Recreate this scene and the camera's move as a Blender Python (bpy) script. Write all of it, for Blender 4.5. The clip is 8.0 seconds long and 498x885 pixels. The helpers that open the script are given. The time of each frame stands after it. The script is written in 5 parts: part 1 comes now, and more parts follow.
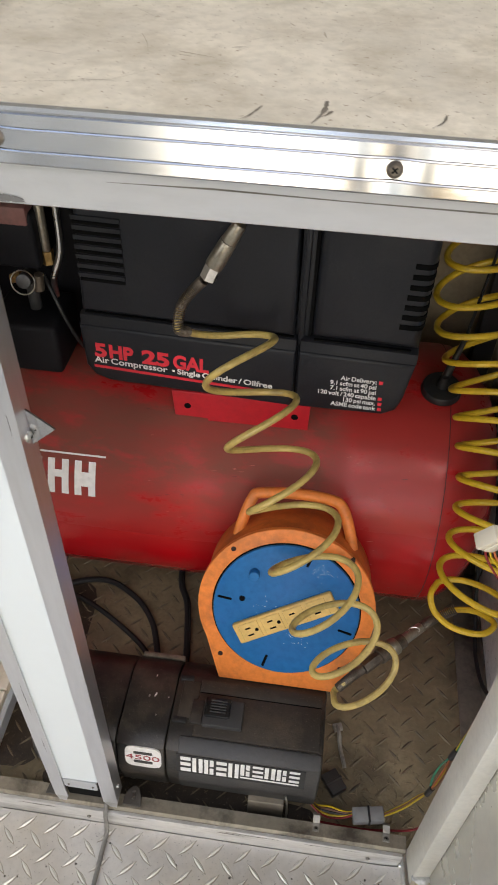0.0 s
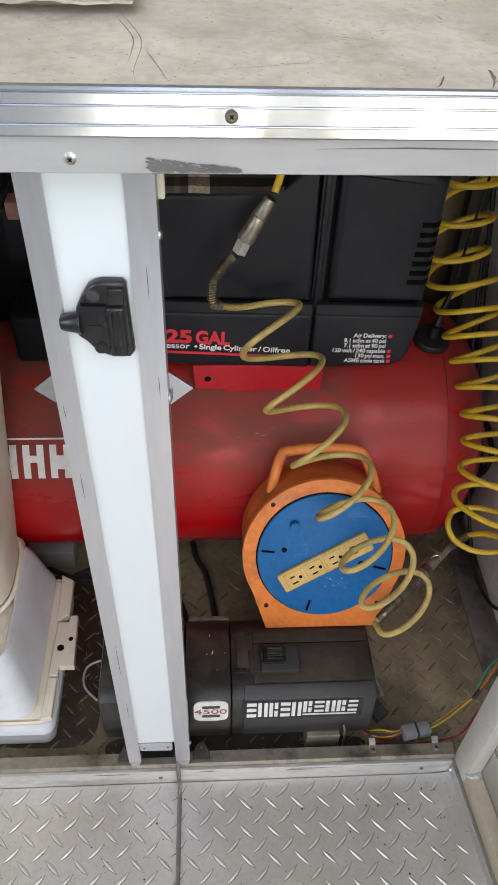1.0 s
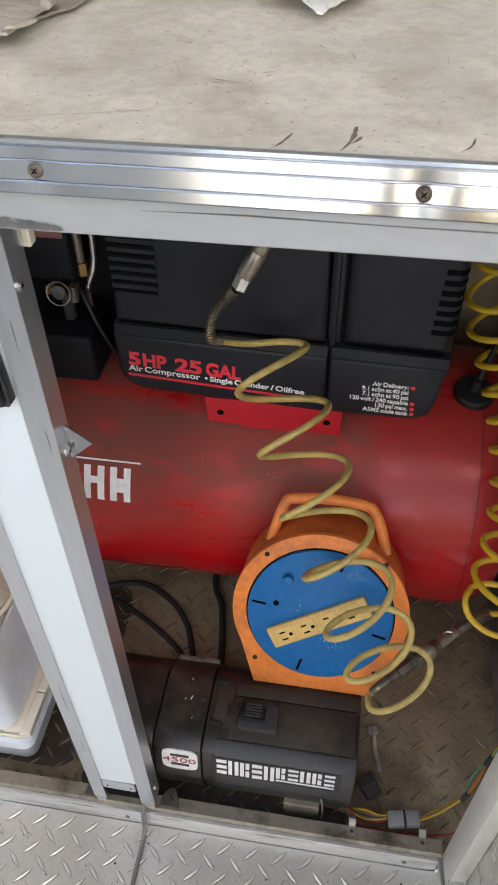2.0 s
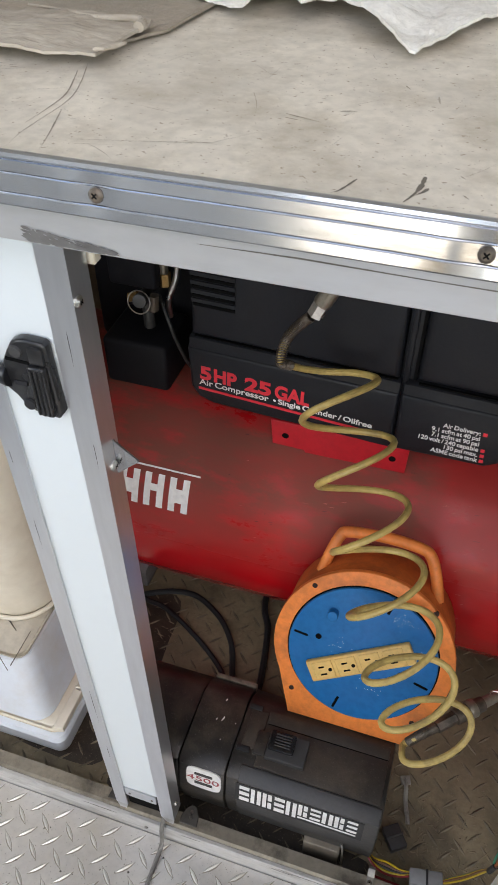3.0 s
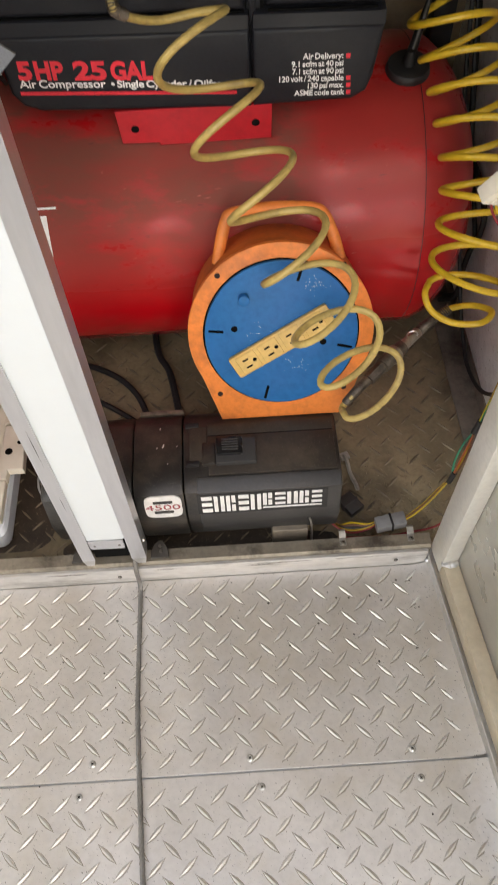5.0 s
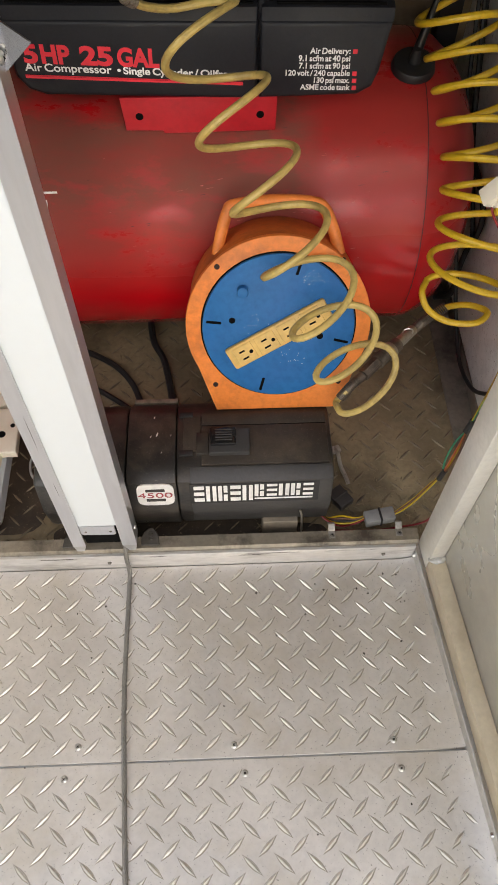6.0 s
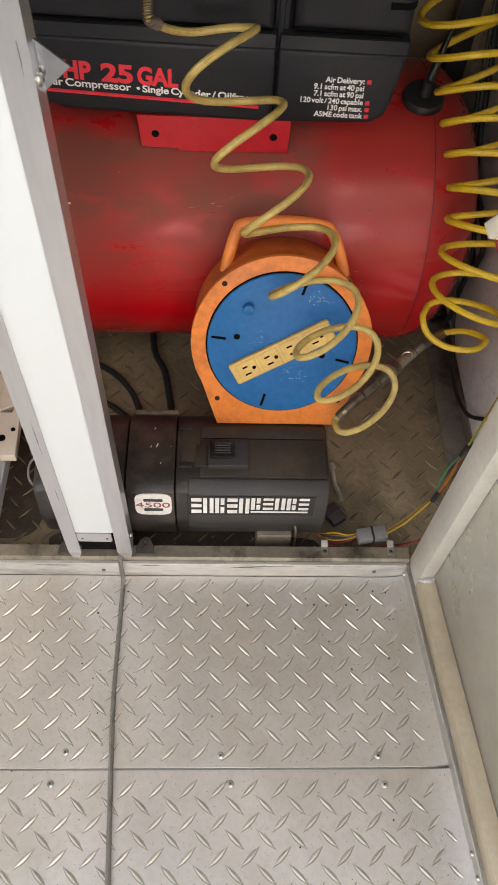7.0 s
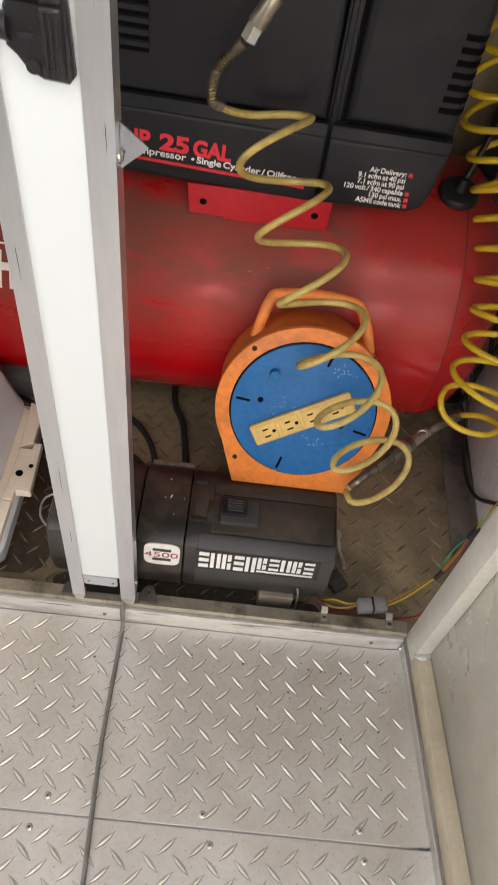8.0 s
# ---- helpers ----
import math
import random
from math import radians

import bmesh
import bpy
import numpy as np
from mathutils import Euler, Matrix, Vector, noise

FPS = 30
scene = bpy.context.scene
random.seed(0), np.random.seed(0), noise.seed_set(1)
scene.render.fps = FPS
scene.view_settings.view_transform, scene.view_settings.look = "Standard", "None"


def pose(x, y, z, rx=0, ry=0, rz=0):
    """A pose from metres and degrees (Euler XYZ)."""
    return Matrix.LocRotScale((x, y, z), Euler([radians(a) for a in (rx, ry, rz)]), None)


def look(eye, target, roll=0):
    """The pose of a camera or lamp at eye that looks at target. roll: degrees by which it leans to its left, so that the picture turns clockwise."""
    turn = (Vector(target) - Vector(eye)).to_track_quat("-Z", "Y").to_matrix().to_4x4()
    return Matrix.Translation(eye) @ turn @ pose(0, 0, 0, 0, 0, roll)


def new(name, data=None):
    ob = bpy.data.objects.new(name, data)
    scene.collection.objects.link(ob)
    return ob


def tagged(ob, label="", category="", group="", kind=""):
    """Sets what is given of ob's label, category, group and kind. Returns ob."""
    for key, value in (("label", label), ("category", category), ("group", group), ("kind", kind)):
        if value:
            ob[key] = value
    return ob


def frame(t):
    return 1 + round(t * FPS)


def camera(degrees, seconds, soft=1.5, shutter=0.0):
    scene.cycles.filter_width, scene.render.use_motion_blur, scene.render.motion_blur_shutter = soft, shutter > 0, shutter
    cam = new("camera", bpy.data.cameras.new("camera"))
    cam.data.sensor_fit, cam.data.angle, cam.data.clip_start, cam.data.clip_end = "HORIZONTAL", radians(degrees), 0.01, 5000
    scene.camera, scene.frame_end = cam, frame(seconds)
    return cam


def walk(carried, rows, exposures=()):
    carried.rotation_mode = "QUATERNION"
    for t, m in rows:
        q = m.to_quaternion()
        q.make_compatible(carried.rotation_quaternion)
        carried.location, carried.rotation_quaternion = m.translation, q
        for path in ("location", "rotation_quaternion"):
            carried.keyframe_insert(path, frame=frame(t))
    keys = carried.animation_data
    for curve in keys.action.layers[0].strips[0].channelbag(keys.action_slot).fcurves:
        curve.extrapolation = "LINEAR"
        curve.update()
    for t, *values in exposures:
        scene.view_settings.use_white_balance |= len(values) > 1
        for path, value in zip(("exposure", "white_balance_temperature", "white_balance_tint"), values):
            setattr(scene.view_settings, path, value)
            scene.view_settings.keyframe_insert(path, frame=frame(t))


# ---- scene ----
cam = camera(36.6, 8.0, soft=1.6, shutter=0.3)
PATH = [
    (0, (0.076, -0.326, 1.113), (-0.08, 1.087, -0.293), 1.9),
    (0.5, (-0.003, -0.366, 1.127), (-0.045, 1.086, -0.248), 1.8),
    (1, (-0.093, -0.41, 1.13), (0.018, 1.0, -0.284), 2.5),
    (1.2, (-0.082, -0.404, 1.122), (0.018, 0.997, -0.301), 2.1),
    (2.3, (0.105, -0.303, 1.127), (-0.256, 1.076, -0.276), -1.2),
    (2.5, (0.106, -0.299, 1.126), (-0.296, 1.071, -0.274), -0.9),
    (3, (0.093, -0.301, 1.13), (-0.357, 1.068, -0.257), -0.3),
    (3.5, (0.088, -0.306, 1.136), (-0.371, 1.075, -0.237), -0.3),
    (4, (0.075, -0.317, 1.13), (-0.37, 1.063, -0.247), -1.8),
    (4.2, (0.062, -0.318, 1.117), (-0.334, 1.036, -0.303), -3.1),
    (4.3, (0.056, -0.321, 1.099), (-0.297, 1.011, -0.354), -3.9),
    (4.5, (0.05, -0.337, 1.041), (-0.191, 0.93, -0.488), -4.9),
    (4.7, (0.035, -0.372, 1.003), (-0.061, 0.805, -0.611), -5.0),
    (5, (0.016, -0.397, 0.984), (0.03, 0.687, -0.697), -2.9),
    (5.2, (0.015, -0.393, 0.973), (0.038, 0.661, -0.726), -2.0),
    (6.5, (0.002, -0.4, 1.005), (0.072, 0.659, -0.69), 2.4),
    (7, (-0.011, -0.402, 1.007), (0.076, 0.679, -0.674), 4.7),
    (7.5, (-0.051, -0.404, 1.007), (0.047, 0.707, -0.653), 7.6),
    (8, (-0.035, -0.408, 1.031), (0.046, 0.788, -0.571), 9.9),
]
EXPOSURES = [(0.0, 1.44, 7600, 10), (1.0, 1.38, 7000, 10), (2.4, 1.33, 7000, 10), (4.1, 1.33, 7000, 10), (4.5, 1.44, 7000, 10), (5.0, 1.66, 8000, 12), (6.5, 1.58, 8100, 12), (8.0, 1.55, 8100, 12)]
walk(cam, [(t, look(eye, target, roll)) for t, eye, target, roll in PATH], EXPOSURES)

# ---- light: sky, daylight through the rear doorways, and two added side lamps ----
world = bpy.data.worlds.new("daylight")
scene.world = world
world.use_nodes = True
wn = world.node_tree
sky = wn.nodes.new("ShaderNodeTexSky")
sky.sky_type, sky.sun_disc = "NISHITA", False
sky.sun_elevation, sky.sun_rotation = radians(48), radians(158)
wn.nodes["Background"].inputs["Strength"].default_value = 0.15
wn.links.new(sky.outputs["Color"], wn.nodes["Background"].inputs["Color"])


def area_lamp(name, eye, target, width, height, watts, colour=(1.0, 0.97, 0.93)):
    data = bpy.data.lights.new(name, "AREA")
    data.shape, data.size, data.size_y, data.energy, data.color = "RECTANGLE", width, height, watts, colour
    lamp = new(name, data)
    lamp.matrix_basis = look(eye, target)
    return lamp


area_lamp("rear_doorway_daylight", (-0.13, -1.69, 1.15), (-0.13, 0.0, 1.15), 0.34, 0.55, 1.35)
area_lamp("side_doorway_daylight", (0.52, -1.69, 1.15), (0.52, 0.0, 1.15), 0.4, 0.55, 1.1)
# Two added lamps, no window known: left lifts the locker wall, right the lugs.
area_lamp("left_window_daylight", (-1.38, -0.95, 1.45), (0.0, -0.95, 1.3), 0.9, 0.84, 4.3, (0.93, 0.97, 1.0))
area_lamp("side_window_daylight", (1.28, -0.95, 1.45), (0.0, -0.95, 1.45), 0.9, 0.84, 2.6, (0.86, 0.94, 1.0))

# ---- materials ----


def material(name, colour, rough=0.5, metal=0.0, var=0.18, scale=9.0, fine=90.0, bump=0.12, stain=None, stain_amount=0.5,
             stain_scale=5.0, speck=None, rough_var=0.12, stretch=(1, 1, 1), stripes=None, coat=0.0, bump_scale=None, grain=1.0, dust=None, spec=0.5):
    """Grain at two scales, optional stains and specks, in object space (metres)."""
    m = bpy.data.materials.new(name)
    m.use_nodes = True
    nt = m.node_tree
    n, l = nt.nodes, nt.links
    bsdf = n["Principled BSDF"]
    bsdf.inputs["Metallic"].default_value = metal
    bsdf.inputs["Specular IOR Level"].default_value = spec
    bsdf.inputs["Coat Weight"].default_value = coat
    bsdf.inputs["Coat Roughness"].default_value = 0.15
    co = n.new("ShaderNodeTexCoord")
    mp = n.new("ShaderNodeMapping")
    mp.inputs["Scale"].default_value = stretch
    l.new(co.outputs["Object"], mp.inputs["Vector"])

    def noise_node(sc, detail=6, rough_=0.6):
        t = n.new("ShaderNodeTexNoise")
        t.inputs["Scale"].default_value, t.inputs["Detail"].default_value, t.inputs["Roughness"].default_value = sc, detail, rough_
        l.new(mp.outputs["Vector"], t.inputs["Vector"])
        return t.outputs["Fac"]

    def ramp(fac, a, b):
        r = n.new("ShaderNodeMapRange")
        r.inputs["From Min"].default_value, r.inputs["From Max"].default_value = a, b
        l.new(fac, r.inputs["Value"])
        return r.outputs["Result"]

    def mix(fac, a, b):
        x = n.new("ShaderNodeMix")
        x.data_type = "RGBA"
        for sock, v in ((x.inputs[0], fac), (x.inputs[6], a), (x.inputs[7], b)):
            if isinstance(v, (tuple, list)):
                sock.default_value = (*v, 1)
            elif isinstance(v, (int, float)):
                sock.default_value = v
            else:
                l.new(v, sock)
        return x.outputs[2]

    big, small = noise_node(scale), noise_node(fine, 4)
    low = tuple(max(0.0, c * (1 - var)) for c in colour)
    high = tuple(min(1.0, c * (1 + var)) for c in colour)
    col = mix(ramp(big, 0.3, 0.7), low, high)
    if stripes:
        sep = n.new("ShaderNodeSeparateXYZ")
        l.new(co.outputs["Object"], sep.inputs[0])
        cr = n.new("ShaderNodeValToRGB")
        cr.color_ramp.interpolation = "CONSTANT"
        lo, hi, table = stripes
        for i, (p, c) in enumerate(table):
            e = cr.color_ramp.elements[i] if i < 2 else cr.color_ramp.elements.new(p)
            e.position, e.color = p, (*c, 1)
        l.new(ramp(sep.outputs[0], lo, hi), cr.inputs["Fac"])
        col = mix(ramp(small, 0.2, 1.6), cr.outputs["Color"], low)
    if grain:
        gfac = n.new("ShaderNodeMath")
        gfac.operation = "MULTIPLY"
        l.new(ramp(small, 0.42, 1.1), gfac.inputs[0])
        gfac.inputs[1].default_value = grain
        col = mix(gfac.outputs[0], col, tuple(c * 0.6 for c in colour))
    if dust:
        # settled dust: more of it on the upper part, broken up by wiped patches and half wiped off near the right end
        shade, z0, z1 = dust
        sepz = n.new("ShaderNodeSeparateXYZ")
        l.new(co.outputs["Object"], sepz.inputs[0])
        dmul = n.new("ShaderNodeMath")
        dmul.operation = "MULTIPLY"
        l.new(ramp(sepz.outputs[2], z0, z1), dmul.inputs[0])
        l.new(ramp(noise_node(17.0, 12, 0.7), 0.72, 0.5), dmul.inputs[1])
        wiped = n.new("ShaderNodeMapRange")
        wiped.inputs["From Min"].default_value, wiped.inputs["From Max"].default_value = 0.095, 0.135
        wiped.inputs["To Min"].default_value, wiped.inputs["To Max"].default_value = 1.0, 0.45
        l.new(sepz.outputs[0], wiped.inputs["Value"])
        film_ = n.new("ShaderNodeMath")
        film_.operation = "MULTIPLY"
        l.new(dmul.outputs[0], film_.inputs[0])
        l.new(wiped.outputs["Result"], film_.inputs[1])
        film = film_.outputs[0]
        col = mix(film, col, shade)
    if stain:
        sfac = n.new("ShaderNodeMath")
        sfac.operation = "MULTIPLY"
        l.new(ramp(noise_node(stain_scale, 8, 0.68), 0.48, 0.68), sfac.inputs[0])
        sfac.inputs[1].default_value = stain_amount
        col = mix(sfac.outputs[0], col, stain)
    if speck:
        col = mix(ramp(noise_node(fine * 3, 2), 0.66, 0.72), col, speck)
    l.new(col, bsdf.inputs["Base Color"])
    rr = n.new("ShaderNodeMapRange")
    rr.inputs["To Min"].default_value, rr.inputs["To Max"].default_value = max(0.03, rough - rough_var), min(1.0, rough + rough_var)
    l.new(big, rr.inputs["Value"])
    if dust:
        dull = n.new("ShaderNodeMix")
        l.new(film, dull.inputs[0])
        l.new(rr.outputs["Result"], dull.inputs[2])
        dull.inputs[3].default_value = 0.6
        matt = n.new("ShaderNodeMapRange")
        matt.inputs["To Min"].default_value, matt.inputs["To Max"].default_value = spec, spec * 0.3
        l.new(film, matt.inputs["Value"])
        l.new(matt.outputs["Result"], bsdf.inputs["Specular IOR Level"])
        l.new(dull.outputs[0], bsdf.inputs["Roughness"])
    else:
        l.new(rr.outputs["Result"], bsdf.inputs["Roughness"])
    if bump:
        b = n.new("ShaderNodeBump")
        b.inputs["Strength"].default_value, b.inputs["Distance"].default_value = bump, 0.002
        l.new(noise_node(bump_scale or fine, 5), b.inputs["Height"])
        l.new(b.outputs["Normal"], bsdf.inputs["Normal"])
    return m


ALU = material("mill_aluminium", (0.42, 0.435, 0.465), 0.17, 0.95, 0.04, 6, 160, 0.16, (0.5, 0.48, 0.45), 0.3, 9, stretch=(0.25, 1, 1), grain=0.4, bump_scale=22, rough_var=0.06)
FLANGE = material("pale_aluminium", (0.56, 0.565, 0.57), 0.34, 0.6, 0.05, 8, 150, 0.04, (0.5, 0.48, 0.45), 0.35, 9, stretch=(0.3, 1, 1), grain=0.4)
POST_ALU = material("brushed_angle", (0.6, 0.61, 0.63), 0.32, 0.85, 0.04, 8, 160, 0.03, (0.5, 0.49, 0.47), 0.2, 9, stretch=(1, 1, 0.12), grain=0.4)
TUBE_ALU = material("welded_tube", (0.76, 0.74, 0.68), 0.45, 0.2, 0.05, 8, 140, 0.04, (0.5, 0.46, 0.38), 0.4, 7, grain=0.5)
TUBE_STAINED = material("yellowed_tube", (0.66, 0.58, 0.44), 0.42, 0.25, 0.08, 8, 140, 0.04, (0.42, 0.35, 0.24), 0.6, 8, grain=0.5)
ALU_DULL = material("dull_aluminium", (0.58, 0.58, 0.57), 0.45, 0.8, 0.08, 6, 140, 0.05, (0.3, 0.28, 0.25), 0.3, 9)
TREAD = material("tread_plate", (0.635, 0.605, 0.565), 0.38, 0.6, 0.1, 7, 120, 0.06, (0.53, 0.46, 0.34), 0.5, 5, speck=(0.2, 0.19, 0.17), grain=0.5)
TREAD_DIRTY = material("soiled_tread_plate", (0.26, 0.21, 0.13), 0.55, 0.3, 0.35, 9, 120, 0.25, (0.05, 0.038, 0.026), 0.75, 5, speck=(0.25, 0.22, 0.18))
SILL = material("soiled_aluminium", (0.3, 0.265, 0.21), 0.45, 0.6, 0.25, 12, 150, 0.1, (0.06, 0.05, 0.04), 0.85, 18)
COUNTER = material("worn_counter_sheet", (0.57, 0.52, 0.44), 0.42, 0.2, 0.15, 13, 110, 0.06, (0.36, 0.31, 0.235), 0.75, 21, speck=(0.3, 0.25, 0.195), grain=1.0)
WHITE = material("white_paint", (0.63, 0.68, 0.7), 0.32, 0.0, 0.01, 4, 80, 0.0, rough_var=0.02, grain=0.05)
WALL_WHITE = material("off_white_panel", (0.8, 0.78, 0.74), 0.5, 0.0, 0.06, 4, 80, 0.03, (0.42, 0.38, 0.32), 0.3, 4)
LOCKER_WHITE = material("locker_wall_paint", (0.84, 0.83, 0.81), 0.42, 0.0, 0.05, 4, 80, 0.03, (0.5, 0.46, 0.4), 0.2, 6, speck=(0.35, 0.3, 0.25))
PANEL = material("grey_door_panel", (0.68, 0.66, 0.6), 0.27, 0.35, 0.05, 3, 90, 0.03, (0.4, 0.39, 0.36), 0.5, 4, grain=0.4)
BOARD = material("tan_board", (0.34, 0.265, 0.17), 0.6, 0, 0.12, 6, 120, 0.1, (0.2, 0.15, 0.09), 0.5, 5)
DUSTY = material("dusty_metal", (0.2, 0.17, 0.13), 0.7, 0.1, 0.2, 20, 150, 0.1, (0.12, 0.1, 0.08), 0.6, 25)
STRIP = material("worn_strip", (0.62, 0.61, 0.59), 0.4, 0.6, 0.1, 10, 150, 0.05, (0.12, 0.105, 0.085), 0.85, 13, stretch=(0.3, 1, 1))
ANGLE = material("dirty_angle", (0.25, 0.225, 0.19), 0.5, 0.5, 0.25, 12, 150, 0.1, (0.05, 0.042, 0.034), 0.8, 14)
LUG = material("worn_lug_tops", (0.72, 0.7, 0.66), 0.42, 0.7, 0.08, 14, 160, 0.04, (0.45, 0.42, 0.37), 0.4, 22, grain=0.4)
GRIME_SHADE = material("oil_soaked_dirt", (0.05, 0.036, 0.024), 0.5, 0.1, 0.4, 30, 160, 0.3, (0.014, 0.011, 0.009), 0.7, 18, speck=(0.2, 0.16, 0.12))
LUG_DIRTY = material("soiled_lugs", (0.22, 0.18, 0.12), 0.5, 0.4, 0.3, 14, 160, 0.08, (0.06, 0.05, 0.035), 0.8, 12, grain=0.5)
LUG_EDGE_SHADE = material("grime_round_lugs", (0.36, 0.325, 0.27), 0.5, 0.55, 0.2, 30, 150, 0.05, (0.24, 0.21, 0.17), 0.6, 30)
SCUFF = material("rubbed_rubber_mark", (0.13, 0.125, 0.12), 0.6, 0, 0.3, 60, 200, 0.0)
GLOSS_BLACK = material("glossy_black_plastic", (0.011, 0.011, 0.012), 0.28, 0, 0.2, 20, 200, 0.08)
LUG_PLATE = material("dusty_dark_plate", (0.075, 0.067, 0.058), 0.6, 0.2, 0.25, 40, 200, 0.1, (0.03, 0.027, 0.024), 0.5, 60)
ROPE = material("wire_rope_steel", (0.23, 0.22, 0.205), 0.48, 0.6, 0.2, 60, 260, 0.05)
FAINT = material("faint_scratch", (0.33, 0.29, 0.23), 0.6, 0.2, 0.3, 40, 200, 0.0)
NICK = material("dark_scratch", (0.15, 0.13, 0.105), 0.6, 0.2, 0.3, 40, 200, 0.0)
CHIP_GLINT = material("rubbed_paint", (0.5, 0.13, 0.11), 0.6, 0, 0.25, 60, 240, 0.05)
# Near-black faces painted in for the shade inside slots, holes and gaps; also scratches.
DARK = material("dark_recess", (0.003, 0.003, 0.003), 0.9, 0, 0.2, spec=0.1)
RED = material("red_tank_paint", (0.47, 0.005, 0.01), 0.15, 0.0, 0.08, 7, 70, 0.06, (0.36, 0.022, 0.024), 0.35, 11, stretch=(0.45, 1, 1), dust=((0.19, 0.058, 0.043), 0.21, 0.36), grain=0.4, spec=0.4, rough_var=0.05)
RED_BRIGHT = material("red_bracket_paint", (0.5, 0.012, 0.022), 0.4, 0.0, 0.1, 12, 90, 0.05, (0.2, 0.03, 0.03), 0.3, 12)
DULL_RED = material("dull_red_plastic", (0.2, 0.085, 0.075), 0.6, 0, 0.2, 20, 150, 0.1, (0.08, 0.05, 0.045), 0.6, 40)
RED_INK = material("red_ink", (0.75, 0.03, 0.05), 0.5, 0, 0.05, bump=0)
DARK_RED_INK = material("dark_red_ink", (0.36, 0.05, 0.06), 0.5, 0, 0.1, bump=0)
WHITE_INK = material("white_ink", (0.8, 0.79, 0.77), 0.55, 0, 0.08, bump=0)
BLACK_PLASTIC = material("charcoal_plastic", (0.0105, 0.0115, 0.0155), 0.46, 0, 0.15, 8, 260, 0.15, (0.034, 0.032, 0.031), 0.4, 6, spec=0.34)
WINCH_BLACK = material("dusty_black_plastic", (0.018, 0.017, 0.016), 0.4, 0, 0.25, 12, 200, 0.2, (0.1, 0.078, 0.058), 0.6, 15, speck=(0.12, 0.11, 0.1))
DECK = material("brown_dusty_plastic", (0.034, 0.027, 0.021), 0.5, 0, 0.3, 14, 200, 0.25, (0.1, 0.075, 0.052), 0.65, 11, speck=(0.13, 0.11, 0.09))
CASE_FRONT = material("grey_black_plastic", (0.04, 0.039, 0.039), 0.45, 0, 0.15, 12, 220, 0.15, (0.06, 0.055, 0.05), 0.4, 14)
FITTING = material("brown_tarnished_fitting", (0.15, 0.122, 0.096), 0.45, 0.65, 0.3, 40, 220, 0.15, (0.03, 0.026, 0.022), 0.7, 60)
# Darker than the other black plastics, to paint in shade around the controls.
SHADED_BLACK = material("sooty_black_plastic", (0.006, 0.006, 0.008), 0.6, 0, 0.2, 20, 200, 0.1, spec=0.2)
RUBBER = material("black_rubber", (0.013, 0.013, 0.014), 0.55, 0, 0.2, 20, 200, 0.1)
ORANGE = material("orange_plastic", (0.82, 0.24, 0.055), 0.42, 0, 0.08, 10, 120, 0.06, (0.3, 0.1, 0.04), 0.6, 19, spec=0.3)
BLUE = material("blue_plastic", (0.01, 0.135, 0.36), 0.4, 0, 0.1, 12, 130, 0.05, (0.03, 0.13, 0.36), 0.4, 10, spec=0.2)
# Darker and browner than the flange's orange.
ORANGE_BROWN = material("grimy_orange_plastic", (0.55, 0.135, 0.03), 0.5, 0, 0.15, 10, 120, 0.06, (0.14, 0.045, 0.02), 0.7, 16, spec=0.3)
HOLE_BROWN = material("hole_brown", (0.02, 0.006, 0.004), 0.8, 0, 0.2)
SEAM_RED = material("seam_red", (0.06, 0.006, 0.008), 0.6, 0, 0.2)
YELLOW_STRIP = material("yellowed_plastic", (0.72, 0.47, 0.15), 0.4, 0, 0.1, 20, 160, 0.04, (0.45, 0.28, 0.1), 0.4, 25)
HOSE_OLD = material("aged_yellow_hose", (0.52, 0.38, 0.12), 0.42, 0, 0.2, 25, 200, 0.05, (0.2, 0.13, 0.05), 0.65, 34)
BRASS = material("dull_brass", (0.34, 0.22, 0.09), 0.4, 0.9, 0.2, 30, 200, 0.1)
HOSE_YELLOW = material("yellow_hose", (0.62, 0.4, 0.025), 0.38, 0, 0.12, 22, 200, 0.05, (0.4, 0.25, 0.03), 0.35, 18)
STEEL = material("zinc_steel", (0.6, 0.59, 0.56), 0.3, 1.0, 0.12, 30, 220, 0.05)
WARM_STEEL = material("tan_tarnished_steel", (0.34, 0.305, 0.25), 0.38, 0.8, 0.2, 40, 240, 0.1, (0.12, 0.1, 0.08), 0.5, 50)
STEEL_DARK = material("tarnished_steel", (0.2, 0.185, 0.165), 0.4, 0.9, 0.25, 40, 240, 0.1)
CREAM = material("cream_plastic", (0.74, 0.68, 0.56), 0.45, 0, 0.06, 6, 70, 0.05, (0.45, 0.36, 0.24), 0.3, 8, grain=0.25)
BLUE_WHITE = material("bluish_white_plastic", (0.66, 0.7, 0.75), 0.4, 0, 0.05, 6, 70, 0.03, (0.5, 0.43, 0.32), 0.4, 7, grain=0.2)
CANVAS = material("soiled_canvas", (0.3, 0.255, 0.2), 0.85, 0, 0.25, 16, 220, 1.0, (0.15, 0.12, 0.09), 0.85, 8, bump_scale=75)
PALE_CANVAS = material("pale_canvas", (0.44, 0.39, 0.32), 0.85, 0, 0.2, 18, 220, 1.0, (0.2, 0.165, 0.125), 0.8, 14, bump_scale=90, stretch=(0.35, 1, 1))
PAPER = material("paper_towel", (0.74, 0.72, 0.67), 0.9, 0, 0.06, 15, 180, 0.9, (0.55, 0.5, 0.4), 0.3, 9, bump_scale=85)
